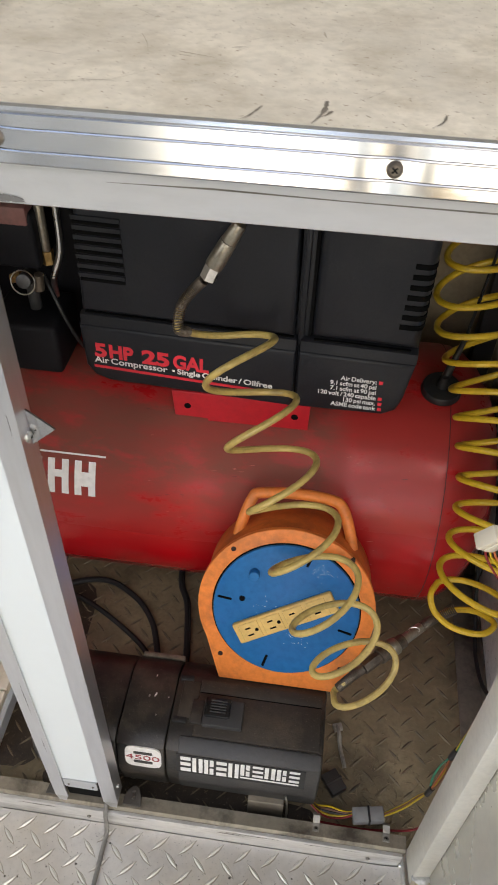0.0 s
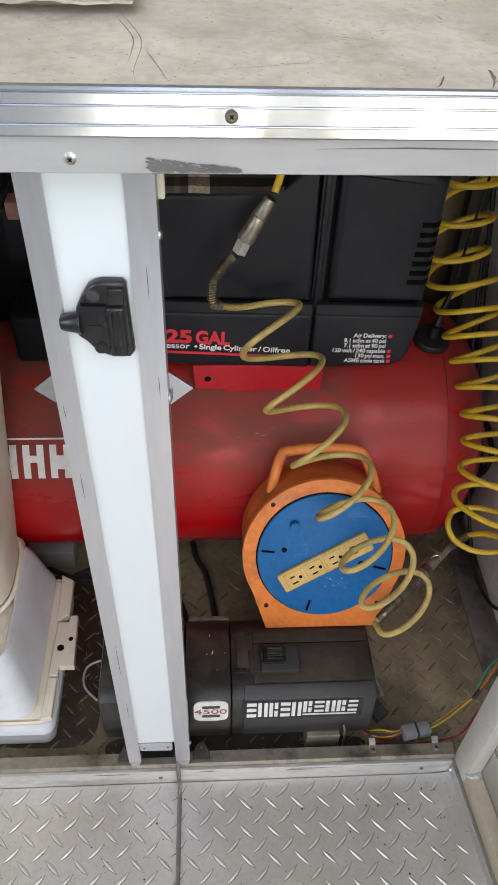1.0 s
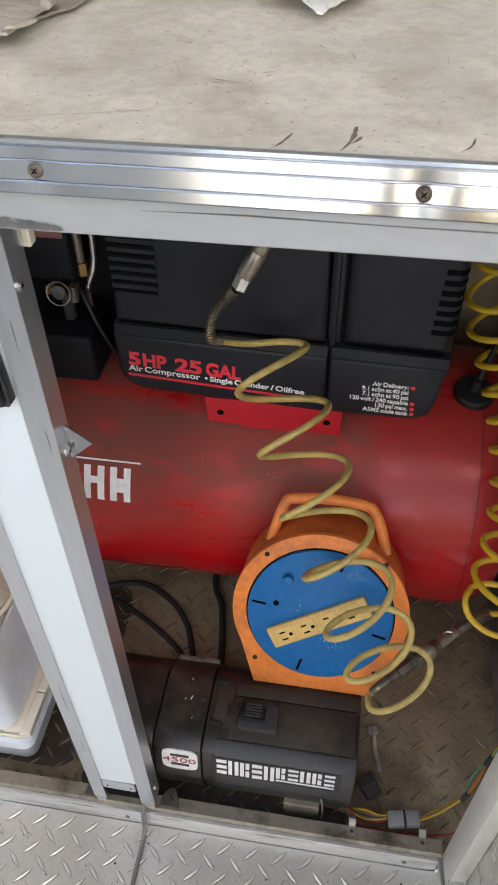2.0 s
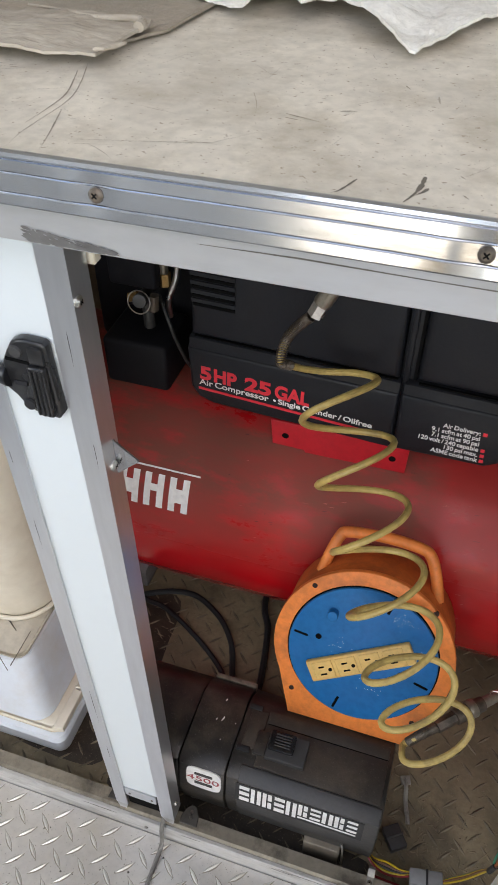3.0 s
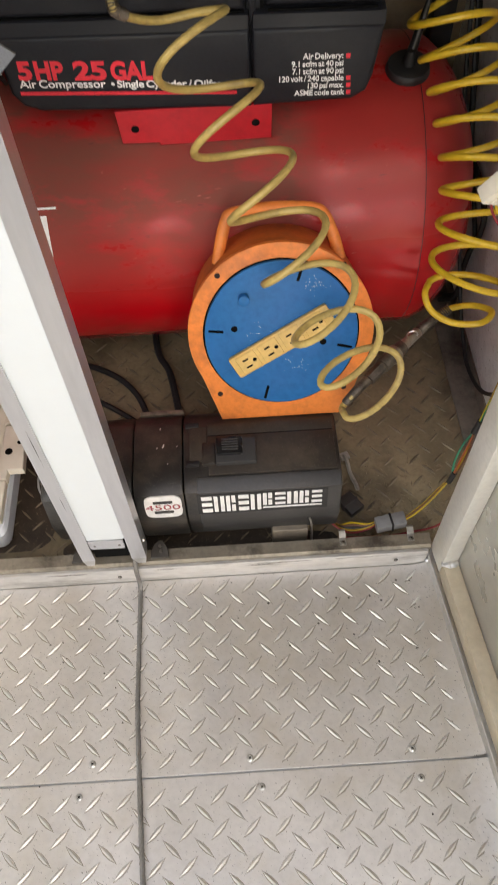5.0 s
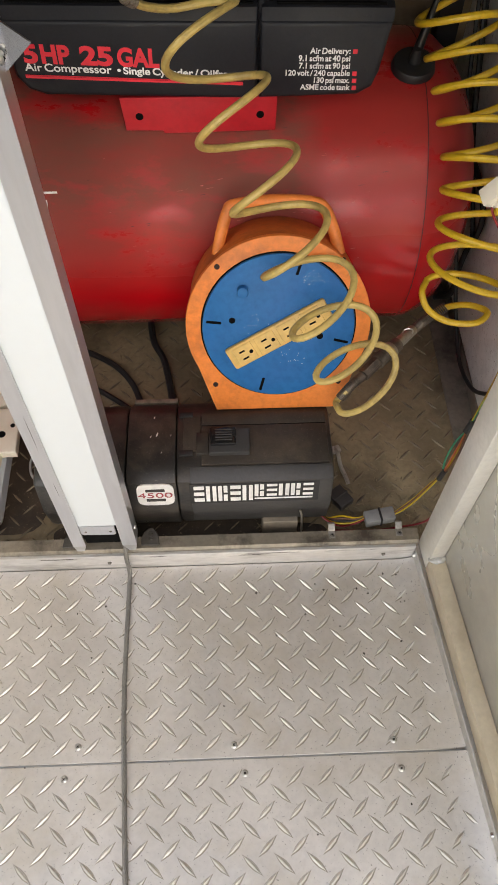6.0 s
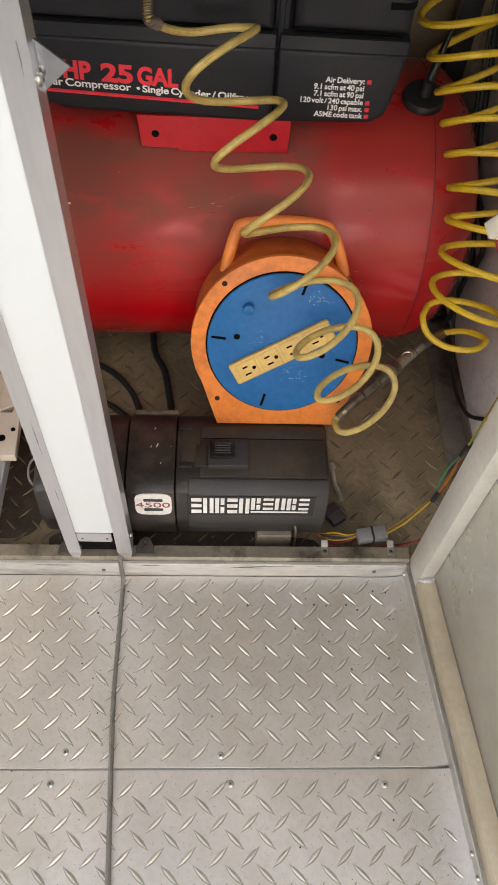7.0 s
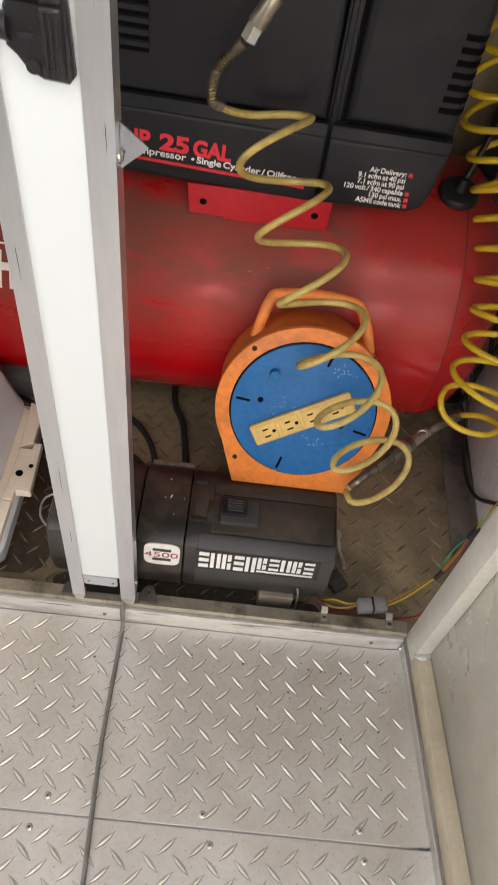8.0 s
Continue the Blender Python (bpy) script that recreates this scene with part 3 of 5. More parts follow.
part("slide_button", box((-0.1605, 0.0142, 0.7915), (-0.1475, 0.0195, 0.833), 0.0022, 3), GLOSS_BLACK, latch)
part("upper_boss", box((-0.1585, 0.0162, 0.834), (-0.1475, 0.0195, 0.847), 0.0015), GLOSS_BLACK, latch)
for x, z in ((-0.168, 0.841), (-0.167, 0.797)):
    part("pin", rod((x, 0.0188, z), (x, 0.0172, z), 0.0048, 0.0042, 18), CASE_FRONT if z > 0.83 else BLACK_PLASTIC, latch)
for x in (-0.1575, -0.154, -0.1505):
    part("rib", box((x - 0.0007, 0.0132, 0.7935), (x + 0.0007, 0.0145, 0.831), 0.0003, 1), RUBBER, latch)
part("groove", turned(box((-0.0085, 0.018, -0.0012), (0.0085, 0.0188, 0.0012)), pose(-0.1685, 0, 0.8335, 0, 3, 0)), DARK, latch)
part("emblem_bar", box((-0.174, 0.0178, 0.813), (-0.165, 0.0186, 0.8165)), BLACK_PLASTIC, latch)

# ---- open door with a welded tube frame, and the lip below it ----
door_turn = Matrix.Translation((0.2665, 0.0, 0)) @ pose(0, 0, 0, 0, 0, 6.0)


def door_box(lo, hi, bevel=0.0012):
    return turned(box(lo, hi, bevel), door_turn)


door = thing("open_door", (0.275, -0.3, 0.03), "open grey sheet metal door with a welded square tube frame", "door", kind="structure")
part("upright_tube", door_box((0.0, -0.008, 0.03), (0.021, 0.03, 0.95)), TUBE_ALU, door)
part("bottom_tube", door_box((0.0, -0.75, 0.028), (0.021, -0.0085, 0.058)), TUBE_STAINED, door, "yellowed stained bottom tube")
part("door_panel", door_box((0.0213, -0.75, 0.03), (0.025, 0.0, 0.95)), PANEL, door, "smudged grey sheet panel")
bm = bmesh.new()
for x, y, z, r in ((0.003, -0.0092, 0.0585, 0.0042), (0.0065, -0.0108, 0.0588, 0.005), (0.0105, -0.0094, 0.0592, 0.0046), (0.0128, -0.0112, 0.0584, 0.0054), (0.017, -0.0098, 0.0586, 0.0044), (0.009, -0.0128, 0.0576, 0.004)):
    bmesh.ops.create_uvsphere(bm, u_segments=12, v_segments=8, radius=r, matrix=pose(x, y, z) @ Matrix.Diagonal((1.3, 1.0, 0.55, 1)))
for v in bm.verts:
    v.co += v.normal * 0.0009 * noise.noise(v.co * 420)
part("weld_bead", turned(bm, door_turn), ALU_DULL, door, "rough bright weld bead")
lip = thing("floor_lip", (0.258, -0.2, 0.0), "folded aluminium lip along the floor edge", "trim", kind="structure")
part("lip_strip", turned(box((-0.0055, -0.375, 0.0002), (-0.003, 0.03, 0.027), 0.0005, 1), door_turn), ALU_DULL, lip)
for y, z in ((0.018, 0.014), (-0.335, 0.016), (-0.36, 0.016)):
    part("rivet", turned(rod((-0.0055, y, z), (-0.0085, y, z), 0.0038, 0.0028, 14), door_turn), STEEL, lip)

# ---- air compressor ----
TY, TZ, TR = 0.535, 0.236, 0.204
compressor = thing("air_compressor", (-0.15, TY, 0.0), "red horizontal tank air compressor with a charcoal plastic motor cover", "compressor")


def tank_mesh(x0, x1, dome):
    """A cylinder along x with dished ends."""
    bm = bmesh.new()
    sides, rings = 96, []
    profile = [(x0 - dome * math.cos(a), TR * math.sin(a)) for a in [radians(d) for d in (2, 12, 24, 36, 48, 60, 72, 82)]]
    profile += [(x0, TR), (x0 + 0.001, TR), (x1 - 0.001, TR), (x1, TR)] + [(x1 + dome * math.cos(a), TR * math.sin(a)) for a in [radians(d) for d in (82, 72, 60, 48, 36, 24, 12, 2)]]
    for x, r in profile:
        rings.append([bm.verts.new((x, TY + r * math.cos(2 * math.pi * k / sides), TZ + r * math.sin(2 * math.pi * k / sides))) for k in range(sides)])
    for a, b in zip(rings, rings[1:]):
        for k in range(sides):
            bm.faces.new((a[k], a[(k + 1) % sides], b[(k + 1) % sides], b[k]))
    bm.faces.new(rings[0]), bm.faces.new(rings[-1])
    return bm


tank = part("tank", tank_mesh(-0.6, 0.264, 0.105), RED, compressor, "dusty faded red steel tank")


def tank_point(angle, out=0.0):
    """A point on the tank's section; 0 degrees faces the front, 90 the top."""
    a = radians(angle)
    return TY - (TR + out) * math.cos(a), TZ + (TR + out) * math.sin(a)


def tank_band(bm, x0, x1, a0, a1, out=0.0006):
    """A thin patch that follows the tank's curve."""
    steps = max(2, int(abs(a1 - a0) / 2))
    cols = [[bm.verts.new((x, *tank_point(a0 + (a1 - a0) * i / steps, out))) for i in range(steps + 1)] for x in (x0, x1)]
    for i in range(steps):
        bm.faces.new((cols[0][i], cols[1][i], cols[1][i + 1], cols[0][i + 1]))
    return bm


for x in (0.264, -0.6):
    bm = bmesh.new()
    add_tube(bm, [(x, TY - (TR - 0.0005) * math.cos(2 * math.pi * k / 72), TZ + (TR - 0.0005) * math.sin(2 * math.pi * k / 72)) for k in range(73)], 0.0009, 6)
    part("weld_seam", bm, SEAM_RED, tank, "thin dark weld line")
# white block marks in place of the maker's mark
part("mark_line", tank_band(bmesh.new(), -0.46, -0.2, 36.6, 37.3), WHITE_INK, tank, "worn white printed line")
for i in range(7):
    x = -0.212 - i * 0.0385
    bm = tank_band(bmesh.new(), x - 0.0315, x - 0.0215, 20, 34.5)
    tank_band(bm, x - 0.0115, x - 0.0015, 20, 34.5)
    tank_band(bm, x - 0.0215, x - 0.0115, 24 + 3 * (i % 2), 30)
    part("mark_block", bm, WHITE_INK, tank, "worn white printed block")
chips, chip_rng = bmesh.new(), random.Random(8)
dark_chips = bmesh.new()
for k in range(66):
    # Some pale clusters are painted where the tank's highlights lie; others are paint nicks.
    near = ((-0.105, 24), (-0.1, 15), (0.105, 30), (0.215, -16), (-0.03, 38), (0.15, 45))[k % 6]
    x, a = (chip_rng.gauss(near[0], 0.012), chip_rng.gauss(near[1], 1.8)) if k < 30 else (chip_rng.uniform(-0.19, 0.25), chip_rng.uniform(-12, 60))
    half, w = chip_rng.uniform(0.0006, 0.0055), chip_rng.uniform(0.04, 0.13)
    bm = chips if k % 3 else dark_chips
    bm.faces.new([bm.verts.new((x + half * u, *tank_point(a + w * v + 0.15 * u, 0.0004))) for u, v in ((-1, 0.2), (-0.3, -1), (0.5, -0.6), (1, 0.1), (0.4, 1), (-0.5, 0.7))])
part("paint_chips", chips, CHIP_GLINT, tank, "pale rubbed nicks and painted glints on the tank", smooth=False, kind="stuff")
part("paint_chips", dark_chips, SEAM_RED, tank, "dark nicks in the paint", smooth=False, kind="stuff")
for x in (-0.45, 0.16):
    bm = add_prism(bmesh.new(), [(TY - 0.15, 0.0), (TY - 0.13, 0.0), (TY - 0.1, 0.08), (TY + 0.1, 0.08), (TY + 0.13, 0.0), (TY + 0.15, 0.0), (TY + 0.13, 0.12), (TY - 0.13, 0.12)], "x", x, x + 0.04)
    part("tank_foot", bm, RED_BRIGHT, compressor)
# red mounting bracket under the cover
bm = add_prism(bmesh.new(), [(-0.112, 0.455), (0.074, 0.455), (0.073, 0.409), (-0.063, 0.407), (-0.064, 0.411), (-0.109, 0.412)], "y", 0.4165, 0.4205, 0.0008, 1)
bracket = part("mounting_bracket", bm, RED_BRIGHT, compressor, "bright red steel mounting bracket")
for x in (-0.091, 0.054):
    part("bolt_hole", rod((x, 0.4163, 0.431), (x, 0.4185, 0.431), 0.0048, sides=18), DARK, bracket)

# motor cover: lower skirt, upper shell, in two halves with a rib between
cover = part("cover_skirt", add_prism(bmesh.new(), [(-0.228, 0.5465), (-0.226, 0.482), (-0.215, 0.466), (-0.195, 0.459), (0.049, 0.456), (0.049, 0.5465)], "y", 0.4035, 0.68, 0.006, 3), BLACK_PLASTIC, compressor, "charcoal plastic lower skirt")
part("cover_skirt", add_prism(bmesh.new(), [(0.0515, 0.547), (0.0515, 0.457), (0.165, 0.462), (0.181, 0.472), (0.187, 0.49), (0.1945, 0.547)], "y", 0.4035, 0.68, 0.006, 3), BLACK_PLASTIC, compressor, "charcoal plastic lower skirt")
for x0, x1 in ((-0.2265, 0.0485), (0.0525, 0.195)):
    bm = add_prism(bmesh.new(), [(0.4066, 0.545), (0.4072, 0.5475), (0.4094, 0.5595), (0.413, 0.5615), (0.66, 0.5615), (0.66, 0.545)], "x", x0, x1, 0.0022, 2)
    part("cover_shoulder", bm, BLACK_PLASTIC, compressor, "sloping charcoal plastic shoulder")
shell_left = part("cover_shell", add_prism(bmesh.new(), [(-0.224, 0.5625), (-0.217, 0.7), (-0.212, 0.706), (-0.02, 0.713), (0.004, 0.722), (0.028, 0.746), (0.042, 0.749), (0.045, 0.5625)], "y", 0.411, 0.66, 0.007, 3), BLACK_PLASTIC, compressor, "charcoal plastic motor shell")
part("cover_rib", box((0.0452, 0.4185, 0.46), (0.0648, 0.655, 0.745), 0.003), BLACK_PLASTIC, compressor)
part("cover_bead", box((0.049, 0.4125, 0.552), (0.056, 0.42, 0.744), 0.002), BLACK_PLASTIC, compressor)
shell_right = part("cover_shell", add_prism(bmesh.new(), [(0.065, 0.5635), (0.065, 0.747), (0.07, 0.75), (0.175, 0.743), (0.195, 0.735), (0.194, 0.5635)], "y", 0.411, 0.66, 0.012, 4), BLACK_PLASTIC, compressor, "charcoal plastic motor shell")
for k in range(7):
    z = 0.6075 + k * 0.0125
    slot = part("louvre_slot", box((-0.2185, 0.4098, z + 0.001), (-0.1625, 0.4115, z + 0.0055), 0.0005, 1), DARK, shell_left)
    bm = add_prism(bmesh.new(), [(0.4112, z + 0.0064), (0.409, z + 0.007), (0.4096, z + 0.012), (0.4112, z + 0.0125)], "x", -0.2195, -0.1615)
    part("louvre_blade", bm, BLACK_PLASTIC, shell_left)
for k in range(7):
    z = 0.593 + k * 0.0135
    x = 0.166 + k * 0.0008
    bm = add_prism(bmesh.new(), [(x, 0.4102), (0.1835, 0.4102), (0.1888, 0.4114), (0.193, 0.415), (0.1955, 0.4215), (0.1955, 0.432), (0.18, 0.432), (x, 0.42)], "z", z, z + 0.0066)
    part("vent_slot", bm, DARK, shell_right)

part("seam_gap", box((-0.219, 0.4106, 0.5617), (0.044, 0.4135, 0.5632)), DARK, shell_left)
part("seam_gap", box((0.069, 0.4106, 0.5617), (0.185, 0.4135, 0.564)), DARK, shell_right)
# Near-black strip that paints deeper shade beside the recessed rib.
part("rib_gap", box((0.0608, 0.4182, 0.553), (0.0647, 0.42, 0.743)), DARK, shell_right)

# printing on the cover
face = 0.4034


def front_at(x, z, y=face):
    return Matrix.Translation((x, y, z)) @ FRONT


PRINT_TILT = pose(0, 0, 0, 0, 0, -1.7)  # the left panel's printing runs slightly downhill
for words, x0, x1, z in (("5", -0.2115, -0.1955, 0.5005), ("HP", -0.1925, -0.1605, 0.5), ("25", -0.1485, -0.112, 0.4985), ("GAL", -0.1075, -0.061, 0.497)):
    lettering(words, 0.0205, front_at(x0, z) @ PRINT_TILT, RED_INK, "printed_title", cover, width=x1 - x0, label="red printed title", bold=0.0012)
lettering("Air Compressor", 0.0092, front_at(-0.2125, 0.4905) @ PRINT_TILT, WHITE_INK, "printed_line", cover, width=0.0975, bold=0.0002)
lettering("\u2022 Single Cylinder / Oilfree", 0.0082, front_at(-0.1095, 0.4875) @ PRINT_TILT, WHITE_INK, "printed_line", cover, width=0.1315, bold=0.0003)
for z0, z1 in ((-0.004, -0.0015), (-0.001, 0.0)):
    part("red_rule", turned(box((0.0, z0, -0.0002), (0.247, z1, 0.0005)), front_at(-0.214, 0.4858) @ PRINT_TILT), RED_INK, cover)
for k, words in enumerate(("Air Delivery:", "9.1 scfm at 40 psi", "7.1 scfm at 90 psi", "120 volt / 240 capable", "130 psi max.", "ASME code tank")):
    z = 0.5125 - k * 0.0086
    lettering(words, 0.0066, front_at(0.152 + k * 0.0007, z), WHITE_INK, "printed_line", cover, align="RIGHT", bold=0.00019, squeeze=0.93)
    if k not in (1, 2):
        part("red_square", box((0.1545 + k * 0.0007, face - 0.0002, z), (0.1595 + k * 0.0007, face + 0.0005, z + 0.0052)), RED_INK, cover)

# the cover stands slightly askew on the tank
askew = Matrix.Translation((0.155, 0.4034, 0)) @ pose(0, 0, 0, 0, 0, -2.3) @ Matrix.Translation((-0.155, -0.4034, 0))
for ob in compressor.children_recursive:
    if ob.name.split("_")[0] in ("cover", "louvre", "vent", "seam", "rib", "printed", "red"):
        ob.data.transform(askew)

# ---- cord reel, leaning back on the tank ----
LEAN = 24.6
reel_turn = Matrix.Translation((0.071, 0.2245, 0.2665)) @ pose(0, 0, 0, -LEAN, 0, 0)
reel = thing("cord_reel", (0.071, 0.18, 0.157), "orange and blue plastic extension cord reel with outlets", "cord reel")


def reel_outline(r, half, drop, steps=40):
    """A circle that runs out in straight sides to a flat base."""
    top = [(r * math.cos(a), r * math.sin(a)) for a in [radians(-28 + k * 236 / steps) for k in range(steps + 1)]]
    return top + [(-half, -drop), (half, -drop)]


def on_reel(bm):
    return turned(bm, reel_turn)


body = part("drum", on_reel(add_prism(bmesh.new(), reel_outline(0.113, 0.076, 0.117), "y", 0.009, 0.088, 0.004)), ORANGE_BROWN, reel, "brownish orange drum")
bm = bmesh.new()
add_prism(bm, reel_outline(0.1165, 0.0815, 0.1195), "y", -0.001, 0.0085, 0.002)
flange = part("front_flange", on_reel(bm), ORANGE, reel, "scuffed orange flange with a flat base")
part("groove", on_reel(rod((0, -0.0013, 0), (0, 0.004, 0), 0.0975, sides=64)), DARK, flange)
bm = rod((0, -0.0055, 0), (0, 0.004, 0), 0.0955, sides=72, bevel=0.002)
disc = part("blue_disc", on_reel(bm), BLUE, reel, "blue plastic centre disc")
for x, z in ((-0.0745, 0.08), (0.077, 0.084), (-0.0815, -0.08), (0.0795, -0.0805)):
    part("screw_hole", on_reel(rod((x, -0.0016, z), (x, 0.002, z), 0.0034, sides=16)), HOLE_BROWN, flange)
for a in (-14, 73, 173, 255):
    m = pose(0, 0, 0, 0, -a, 0)
    bm = turned(box((0.072, -0.0062, -0.0019), (0.091, -0.003, 0.0019), 0.0008, 1), m)
    part("slot", on_reel(bm), DARK, disc)
for x, z, r in ((-0.0445, 0.0515, 0.0068), (-0.058, 0.012, 0.004), (0.052, -0.012, 0.0042)):
    part("knob" if r > 0.006 else "dimple", on_reel(rod((x, -0.016 if r > 0.006 else -0.006, z), (x, -0.003, z), r, sides=18, bevel=0.001 if r > 0.006 else 0)), BLUE if r > 0.006 else DARK, disc)
spots, spot_rng = bmesh.new(), random.Random(11)
for cx, cz, w, count in ((0.042, 0.062, 0.014, 34), (-0.028, 0.006, 0.012, 16), (0.018, -0.043, 0.016, 22), (0.073, 0.024, 0.012, 12), (-0.05, -0.03, 0.02, 5)):
    for _ in range(count):
        x, z = cx + spot_rng.gauss(0, w * 0.5), cz + spot_rng.gauss(0, w * 0.4)
        r, a = spot_rng.uniform(0.0002, 0.0006), spot_rng.uniform(0, 6.28)
        if math.hypot(x, z) < 0.092:
            spots.faces.new([spots.verts.new((x + r * spot_rng.uniform(0.5, 1.6) * math.cos(a + k * 1.05), -0.0057, z + r * spot_rng.uniform(0.5, 1.3) * math.sin(a + k * 1.05))) for k in range(6)])
part("white_spots", on_reel(spots), WHITE_INK, disc, "small spatters of white paint", smooth=False, kind="stuff")
strip_turn = reel_turn @ Matrix.Translation((0.0, 0, -0.007)) @ pose(0, 0, 0, 0, -29, 0)
strip = part("outlet_strip", turned(box((-0.07, -0.0125, -0.0155), (0.07, -0.004, 0.0155), 0.003), strip_turn), YELLOW_STRIP, reel, "yellowed plastic strip with grounded outlets")
for k in range(4):
    x = -0.0485 + k * 0.0315
    o = part("outlet", turned(box((x - 0.0135, -0.0134, -0.0125), (x + 0.0135, -0.012, 0.0125), 0.001, 1), strip_turn), YELLOW_STRIP, strip)
    bm = bmesh.new()
    add_box(bm, (x - 0.006, -0.0138, 0.0035), (x + 0.0015, -0.013, 0.0058))
    add_box(bm, (x - 0.006, -0.0138, -0.0068), (x + 0.0025, -0.013, -0.0045))
    add_rod(bm, (x + 0.0085, -0.0138, -0.0005), (x + 0.0085, -0.013, -0.0005), 0.0026, sides=12)
    turned(bm, strip_turn)
    o2 = finish("slots", bm, DARK)
    o2.parent = strip
handle_line = smooth_path([(-0.074, 0.04, 0.08), (-0.068, 0.046, 0.106), (-0.06, 0.052, 0.129), (-0.05, 0.055, 0.137), (0.0, 0.056, 0.141), (0.044, 0.055, 0.138), (0.059, 0.052, 0.13), (0.07, 0.046, 0.106), (0.078, 0.04, 0.078)], 8)
bm = add_tube(bmesh.new(), handle_line, 0.0076, 12)
part("handle", on_reel(bm), ORANGE, reel, "orange carrying handle")

# ---- winch ----
winch = thing("electric_winch", (-0.03, 0.14, 0.0), "dusty black plastic-cased electric winch", "winch")


def winch_profile(grow=0.0, low=0.022):
    g = grow
    return [(0.078 - g, low), (0.068 - g, 0.045), (0.061 - g, 0.092), (0.069 - g, 0.151 + g), (0.079, 0.158 + g), (0.096, 0.16 + g), (0.168, 0.16 + g), (0.188 + g, 0.148 + g), (0.208 + g, 0.126), (0.226 + g, 0.09), (0.228 + g, low)]


main_case = part("motor_case", add_prism(bmesh.new(), winch_profile(), "x", -0.0635, 0.1385, 0.004), WINCH_BLACK, winch)
gear_case = part("gear_case", add_prism(bmesh.new(), winch_profile(0.001), "x", -0.127, -0.0645, 0.0015), WINCH_BLACK, winch)
part("drum_case", add_prism(bmesh.new(), winch_profile(-0.001), "x", -0.246, -0.1282, 0.006), WINCH_BLACK, winch)
g = 0.0018
shoulder = [(0.079 - g, 0.03), (0.068 - g, 0.047), (0.061 - g, 0.092), (0.069 - g, 0.151 + g), (0.079, 0.158 + g), (0.085, 0.159 + g), (0.087, 0.1585), (0.081, 0.154), (0.073, 0.147), (0.0645, 0.092), (0.0715, 0.047), (0.081, 0.03)]
part("front_shoulder", add_prism(bmesh.new(), shoulder, "x", -0.046, 0.1365, 0.0012, 2), CASE_FRONT, main_case, "grey-black front panel")
# raised panel, switch and its pad
part("top_panel", add_box(add_box(box((-0.031, 0.0875, 0.156), (0.133, 0.1462, 0.163), 0.0012), (-0.031, 0.1476, 0.156), (0.133, 0.166, 0.1627), 0.0012), (-0.055, 0.109, 0.156), (-0.0315, 0.162, 0.162), 0.0012), DECK, main_case, "brown dusty top panel")
part("deck_seam", box((-0.03, 0.1463, 0.156), (0.1325, 0.1475, 0.1622)), DARK, main_case)
pad = part("switch_pad", box((-0.021, 0.1, 0.157), (0.031, 0.137, 0.1705), 0.0015), CASE_FRONT, main_case)
part("switch_key", box((-0.019, 0.11, 0.17), (0.014, 0.1365, 0.1755), 0.0015), GLOSS_BLACK, pad)
for k in range(5):
    part("key_rib", box((-0.0125, 0.1155 + k * 0.0038, 0.1753), (0.0085, 0.1172 + k * 0.0038, 0.1762), 0.0003, 1), CASE_FRONT, pad)
part("pad_step", box((-0.038, 0.102, 0.157), (-0.0215, 0.135, 0.1655), 0.0015), WINCH_BLACK, main_case)
for y in (0.106, 0.165):
    part("panel_clip", box((-0.06, y - 0.004, 0.154), (-0.042, y + 0.004, 0.163), 0.001), RUBBER, main_case)
part("rear_ledge", box((-0.124, 0.205, 0.122), (-0.064, 0.212, 0.1345), 0.001), SILL, gear_case, "worn bare metal edge")
slope = math.degrees(math.atan2(0.151 - 0.092, 0.008))
face_m = Matrix.Translation((0, 0.0632, 0.1258)) @ pose(0, 0, 0, slope, 0, 0)
# white blocks in place of the maker's mark
for i in range(10):
    x = -0.0425 + i * 0.0157
    bm = bmesh.new()
    z0, z1 = (-0.0135, 0.0195) if i < 5 else (-0.005, 0.0205)
    w, h, gap = 0.0134, z1 - z0, 0.0034
    bar_w, bar_h = (w - gap) / 2, (h - 2 * gap * 1.6) / 3
    if i % 3 == 0:
        cells = [(0, k * (bar_h + gap * 1.6), w, bar_h) for k in range(3)]
    elif i % 3 == 1:
        cells = [(0, 0, bar_w, h), (bar_w + gap, 0, bar_w, h)]
    else:
        cells = [(0, 0, bar_w, h), (bar_w + gap * 0.6, h * 0.56, bar_w, h * 0.44), (bar_w + gap * 0.6, 0, bar_w, h * 0.42)]
    for cx, cz, cw, ch in cells:
        add_box(bm, (x + cx, z0 + cz, 0.0), (x + cx + cw, z0 + cz + ch, 0.0006))
    part("mark_block", turned(bm, face_m), WHITE_INK, main_case, "white printed block")
part("print_ground", turned(box((-0.048, -0.0175, -0.0004), (0.1195, 0.0235, 0.0003)), face_m), RUBBER, main_case)
part("mark_bar", turned(box((0.036, -0.0115, 0.0), (0.112, -0.0085, 0.0006)), face_m), WHITE_INK, main_case)
badge_m = Matrix.Translation((-0.092, 0.0648, 0.1295)) @ pose(0, 0, 0, slope, 0, 0)
badge = part("badge", turned(add_prism(bmesh.new(), [(0.024 * math.copysign(abs(math.cos(a)) ** 0.45, math.cos(a)), 0.0225 * math.copysign(abs(math.sin(a)) ** 0.45, math.sin(a))) for a in [2 * math.pi * k / 40 for k in range(40)]], "z", 0.0, 0.0016), badge_m), WHITE_INK, gear_case, "white badge with dark and red bars")
